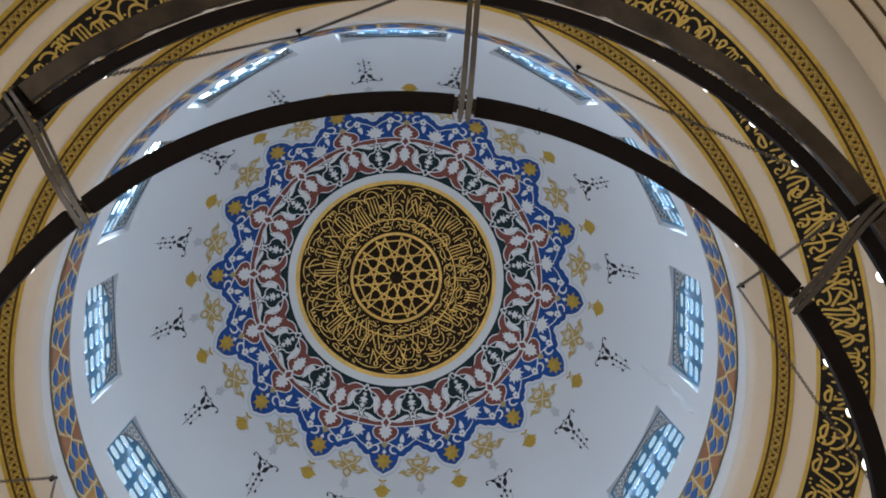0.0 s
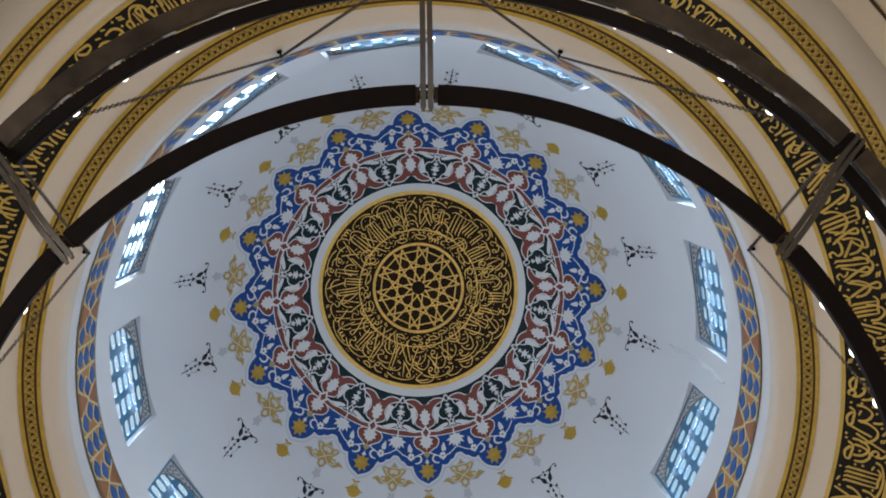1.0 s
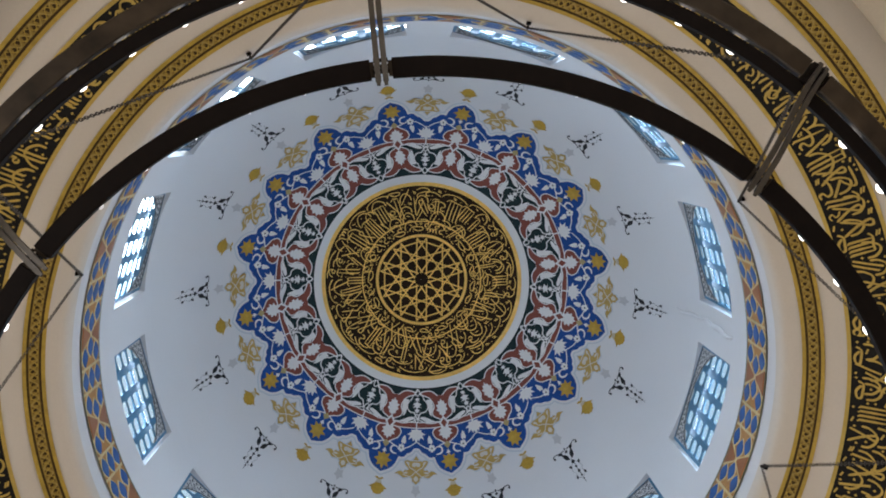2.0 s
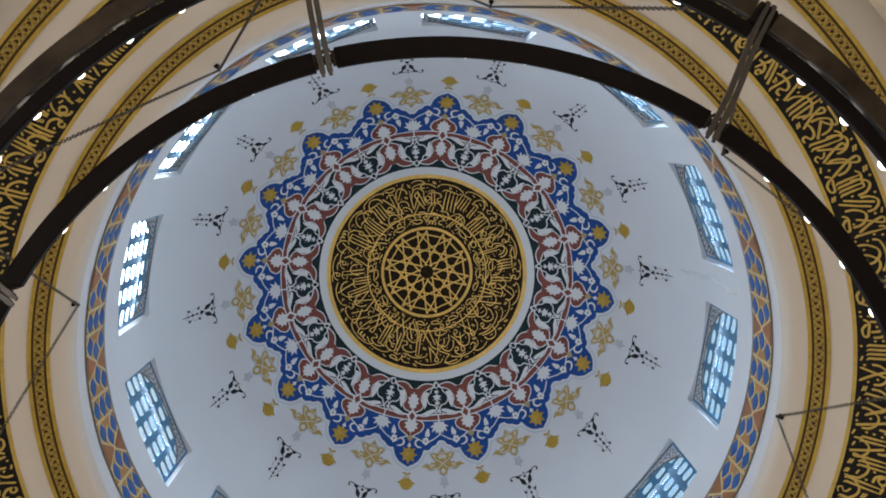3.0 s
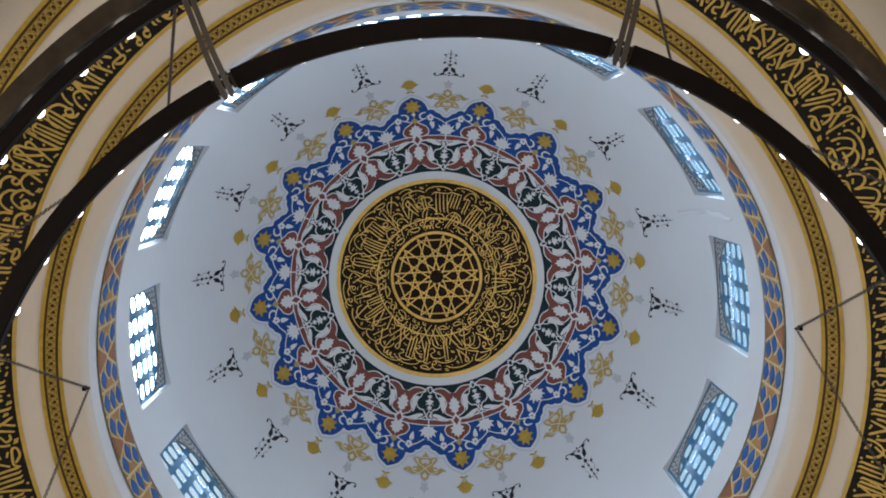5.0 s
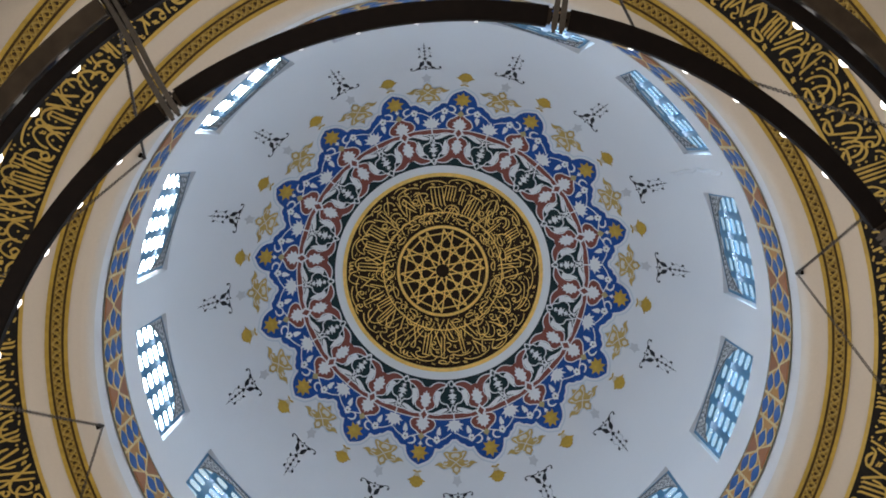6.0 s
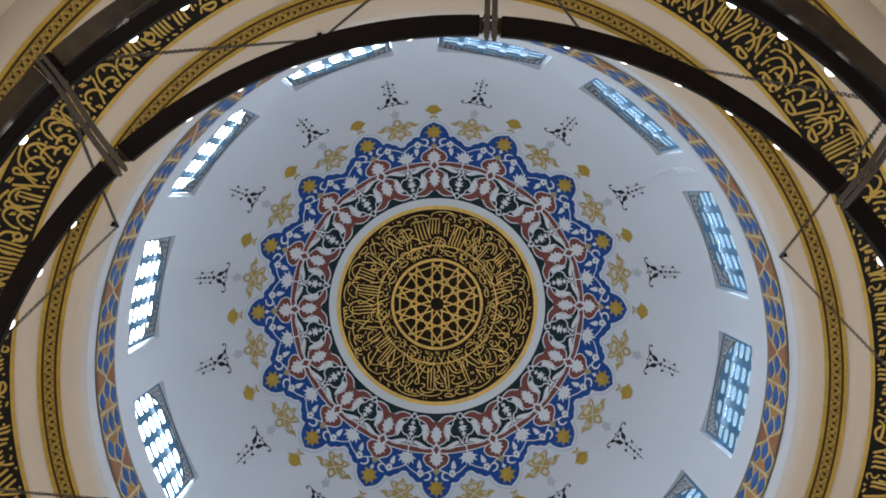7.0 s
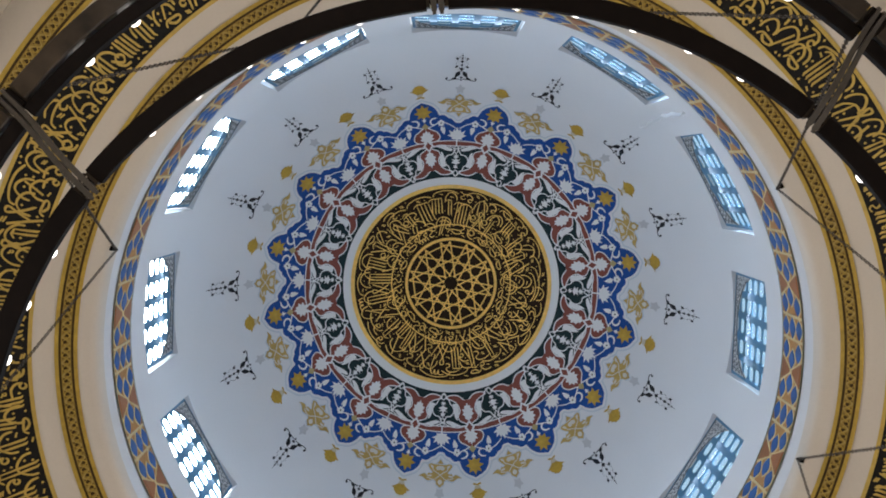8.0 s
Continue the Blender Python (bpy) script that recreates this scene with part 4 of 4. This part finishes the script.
    for i in range(5):
        for k in range(rows):
            y0, y1 = -hw + t + (2 * hw - 2 * t) * i / 5, -hw + t + (2 * hw - 2 * t) * (i + 1) / 5
            z0, z1 = -hh + 2 * hh * k / rows + 0.004, -hh + 2 * hh * (k + 1) / rows - 0.004
            out.append(("pane", Build().box(0.018, 0.0215, y0, y1, z0, z1).data(), M_GLASS, []))
    return out


made = []
for nm, data, mat, _ in window_meshes():
    me = bpy.data.meshes.new(nm)
    me.from_pydata([tuple(v) for v in data[0]], [], data[1])
    me.update()
    me.materials.append(mat)
    made.append((nm, me, mat))
for n in range(WIN_N):
    w = window(n)
    for nm, me, mat in made:
        o = part(nm, me, mat, w)
        if nm == "pane":
            o.visible_shadow = False

# ---- ring chandelier ----
chandelier = empty("ring_chandelier", pose(0.0133, 0.0400, 0), label="large double-ring iron chandelier with lit white bulbs", category="chandelier")


def around(nm, data, mat, parent, angles, label=""):
    first = None
    for a in angles:
        o = part(nm, data if first is None else first.data, mat, parent, label)
        o.matrix_basis = pose(0, 0, 0, 0, 0, a)
        first = first or o
    return first


EIGHT = [CLAMP_TURN + 45 * k for k in range(8)]


def ring_segment(r0, r1, z, h, gap, steps=24, bevel=0.006):
    pr = [(r0 + bevel, z), (r1 - bevel, z), (r1, z + bevel), (r1, z + h), (r0, z + h), (r0, z + bevel)]
    return lathe(pr, radians(gap), radians(45 - gap), steps)


GI = 1.22
around("inner_ring_segment", ring_segment(2.083, 2.167, RING_IN_Z, 0.055, GI), M_IRON, chandelier, EIGHT, "dark bronzed iron ring section")
around("inner_joint", lathe([(2.107, RING_IN_Z + 0.010), (2.143, RING_IN_Z + 0.010), (2.143, RING_IN_Z + 0.042), (2.107, RING_IN_Z + 0.042)], radians(-GI), radians(GI), 4), M_IRON, chandelier, EIGHT)
for e0, e1 in ((GI - 0.42, GI), (45 - GI, 45.42 - GI)):
    around("end_plate", lathe([(2.093, RING_IN_Z + 0.006), (2.157, RING_IN_Z + 0.006), (2.157, RING_IN_Z + 0.049), (2.093, RING_IN_Z + 0.049)], radians(e0), radians(e1), 2), M_IRON2, chandelier, EIGHT)
# band carries the lit brown in its colour, trough the plain dark iron
around("outer_ring_band", ring_segment(2.660, 2.750, RING_OUT_Z, 0.060, 1.15), M_IRON2, chandelier, EIGHT, "worn iron ring band with lit brown in its colour")
around("outer_ring_trough", ring_segment(2.584, 2.648, RING_OUT_Z + 0.012, 0.060, 0.3), M_IRON, chandelier, EIGHT, "dark iron ring trough")
around("outer_joint", lathe([(2.650, RING_OUT_Z - 0.004), (2.672, RING_OUT_Z - 0.014), (2.728, RING_OUT_Z - 0.014), (2.748, RING_OUT_Z - 0.002), (2.756, RING_OUT_Z + 0.024), (2.750, RING_OUT_Z + 0.060), (2.730, RING_OUT_Z + 0.074), (2.668, RING_OUT_Z + 0.074), (2.650, RING_OUT_Z + 0.060)], radians(-0.85), radians(0.85), 6), M_IRON, chandelier, EIGHT, "dark rounded iron coupling")
for e in (-1, 1):
    around("joint_bar", lathe([(2.588, RING_OUT_Z + 0.024), (2.746, RING_OUT_Z + 0.016), (2.746, RING_OUT_Z + 0.052), (2.588, RING_OUT_Z + 0.052)], radians(0.85 * e + 0.05), radians(0.85 * e + 0.30) if e > 0 else radians(-0.55), 2), M_IRON2, chandelier, EIGHT)
for e in (-1, 1):
    b = Build()
    y = e * 0.0160
    path = bend([(2.70, y, RING_OUT_Z + 0.085), (2.738, y, RING_OUT_Z + 0.066), (2.756, y, RING_OUT_Z + 0.028), (2.748, y, RING_OUT_Z - 0.008), (2.715, y, RING_OUT_Z - 0.026), (2.65, y, RING_OUT_Z - 0.050),
                 (2.51, y * 0.97, RING_OUT_Z - 0.135), (2.295, y * 0.95, RING_IN_Z + 0.068), (2.151, y * 0.95, RING_IN_Z - 0.006), (2.095, y * 0.95, RING_IN_Z - 0.030), (2.074, y * 0.95, RING_IN_Z - 0.040), (2.056, y * 0.95, RING_IN_Z - 0.048)], 3)
    v, n = [], len(path)
    for k, (x, yy, z) in enumerate(path):
        p, q = path[max(k - 1, 0)], path[min(k + 1, n - 1)]
        dx, dz = q[0] - p[0], q[2] - p[2]
        d = math.hypot(dx, dz)
        g = min(max((k - 9) / 9, 0.0), 1.0)
        h, w = (0.011 - 0.0045 * g, 0.0070 + 0.0048 * g) if k < n - 3 else (0.005, 0.0075)
        ux, uz = -dz / d * h, dx / d * h
        v += [(x + ux, yy - w, z + uz), (x + ux, yy + w, z + uz), (x - ux, yy + w, z - uz), (x - ux, yy - w, z - uz)]
    f = [(4 * k + m, 4 * k + (m + 1) % 4, 4 * k + 4 + (m + 1) % 4, 4 * k + 4 + m) for k in range(n - 1) for m in range(4)]
    b.add(v, f + [(3, 2, 1, 0), (4 * n - 4, 4 * n - 3, 4 * n - 2, 4 * n - 1)])
    around("strap", b.data(), M_STRAP, chandelier, EIGHT, "grey-brown iron tie strap")
b = Build()
b.tube([(2.116, -0.034, RING_IN_Z - 0.012), (2.116, 0.034, RING_IN_Z - 0.012)], 0.010, 8).tube([(2.161, -0.03, RING_IN_Z + 0.022), (2.161, 0.03, RING_IN_Z + 0.022)], 0.009, 8)
around("clamp_bolt", b.data(), M_IRON, chandelier, EIGHT)


def turned(pts, x, z, sides=12):
    v = [(x + r * cos(tau * k / sides), r * sin(tau * k / sides), z + h) for r, h in pts for k in range(sides)]
    f = [(i * sides + k, i * sides + (k + 1) % sides, (i + 1) * sides + (k + 1) % sides, (i + 1) * sides + k) for i in range(len(pts) - 1) for k in range(sides)]
    return v, f


SOCKET = [(0.0, 0.0), (0.019, 0.0), (0.020, 0.03), (0.016, 0.045), (0.0, 0.045)]
BULB = [(0.012, 0.030), (0.017, 0.034), (0.027, 0.043), (0.031, 0.053), (0.029, 0.063), (0.021, 0.072), (0.011, 0.077), (0.0, 0.079)]
CANDLE = [(0.0, -0.10), (0.009, -0.10), (0.009, 0.03), (0.0115, 0.034), (0.011, 0.045), (0.0, 0.045)]
for r, z, angs, foot in ((2.116, RING_IN_Z + 0.042, (9.0, 15.75, 22.5, 29.25, 36.0), SOCKET), (2.628, RING_OUT_Z + 0.120, (7.5, 13.5, 19.5, 25.5, 31.5, 37.5), CANDLE)):
    sock = bulb = None
    for base in EIGHT:
        for a in angs:
            o = part("lamp_socket", turned(foot, r, z) if sock is None else sock.data, M_IRON, chandelier)
            o.matrix_basis = pose(0, 0, 0, 0, 0, base + a)
            q = part("bulb", turned(BULB, r, z) if bulb is None else bulb.data, M_BULB, o, "lit white bulb")
            if sock is None:
                smooth(q)
            sock, bulb = sock or o, bulb or q

# ---- chains and hooks ----


def link(b, p, d, side, size=0.021, wire=0.0029):
    pts = []
    for k in range(9):
        t = tau * k / 8
        pts.append(p + d * (cos(t) * size) + side * (sin(t) * size * 0.55))
    b.tube(pts, wire, 4, caps=False)


def chain_mesh(p, q):
    p, q = Vector(p), Vector(q)
    b = Build()
    n = int((q - p).length / 0.0325)
    d = (q - p).normalized()
    s1 = d.cross(Vector((0, 0, 1))).normalized()
    s2 = d.cross(s1)
    for i in range(n + 1):
        t = i / n
        at = p.lerp(q, t) - Vector((0, 0, 0.02 * 4 * t * (1 - t)))
        link(b, at, d, s1 if i % 2 else s2)
    return b.data()


def hook_mesh():
    b = Build()
    b.box(-0.018, 0.004, -0.018, 0.018, -0.03, 0.03)
    b.tube([(-0.02, 0, 0.0), (-0.045, 0, -0.004), (-0.055, 0, -0.02), (-0.045, 0, -0.036), (-0.03, 0, -0.03)], 0.007, 6)
    return b.data()


first_hook, chains = None, {}
for k in range(8):
    a = CLAMP_TURN + 22.5 + 45 * k
    o = part("chain_hook", hook_mesh() if first_hook is None else first_hook.data, M_IRON)
    o.matrix_world = pose(2.832 * cos(radians(a)), 2.832 * sin(radians(a)), 10.450, 0, 0, a)
    tagged(o, "small dark iron hook fixed at the drum's foot", "hook", "hooks at the drum's foot")
    first_hook = first_hook or o
    for e in (-1, 1):
        t = radians(e * 22.5)
        data = chains.get(e) or chain_mesh((2.785, 0, 10.43), (2.70 * cos(t), 2.70 * sin(t), RING_OUT_Z + 0.12))
        c = part("chain", data, M_STEEL)
        chains[e] = c.data
        c.matrix_world = pose(0, 0, 0, 0, 0, a)
        tagged(c, "dark steel chain holding the ring chandelier", "chain", "chains of the chandelier")
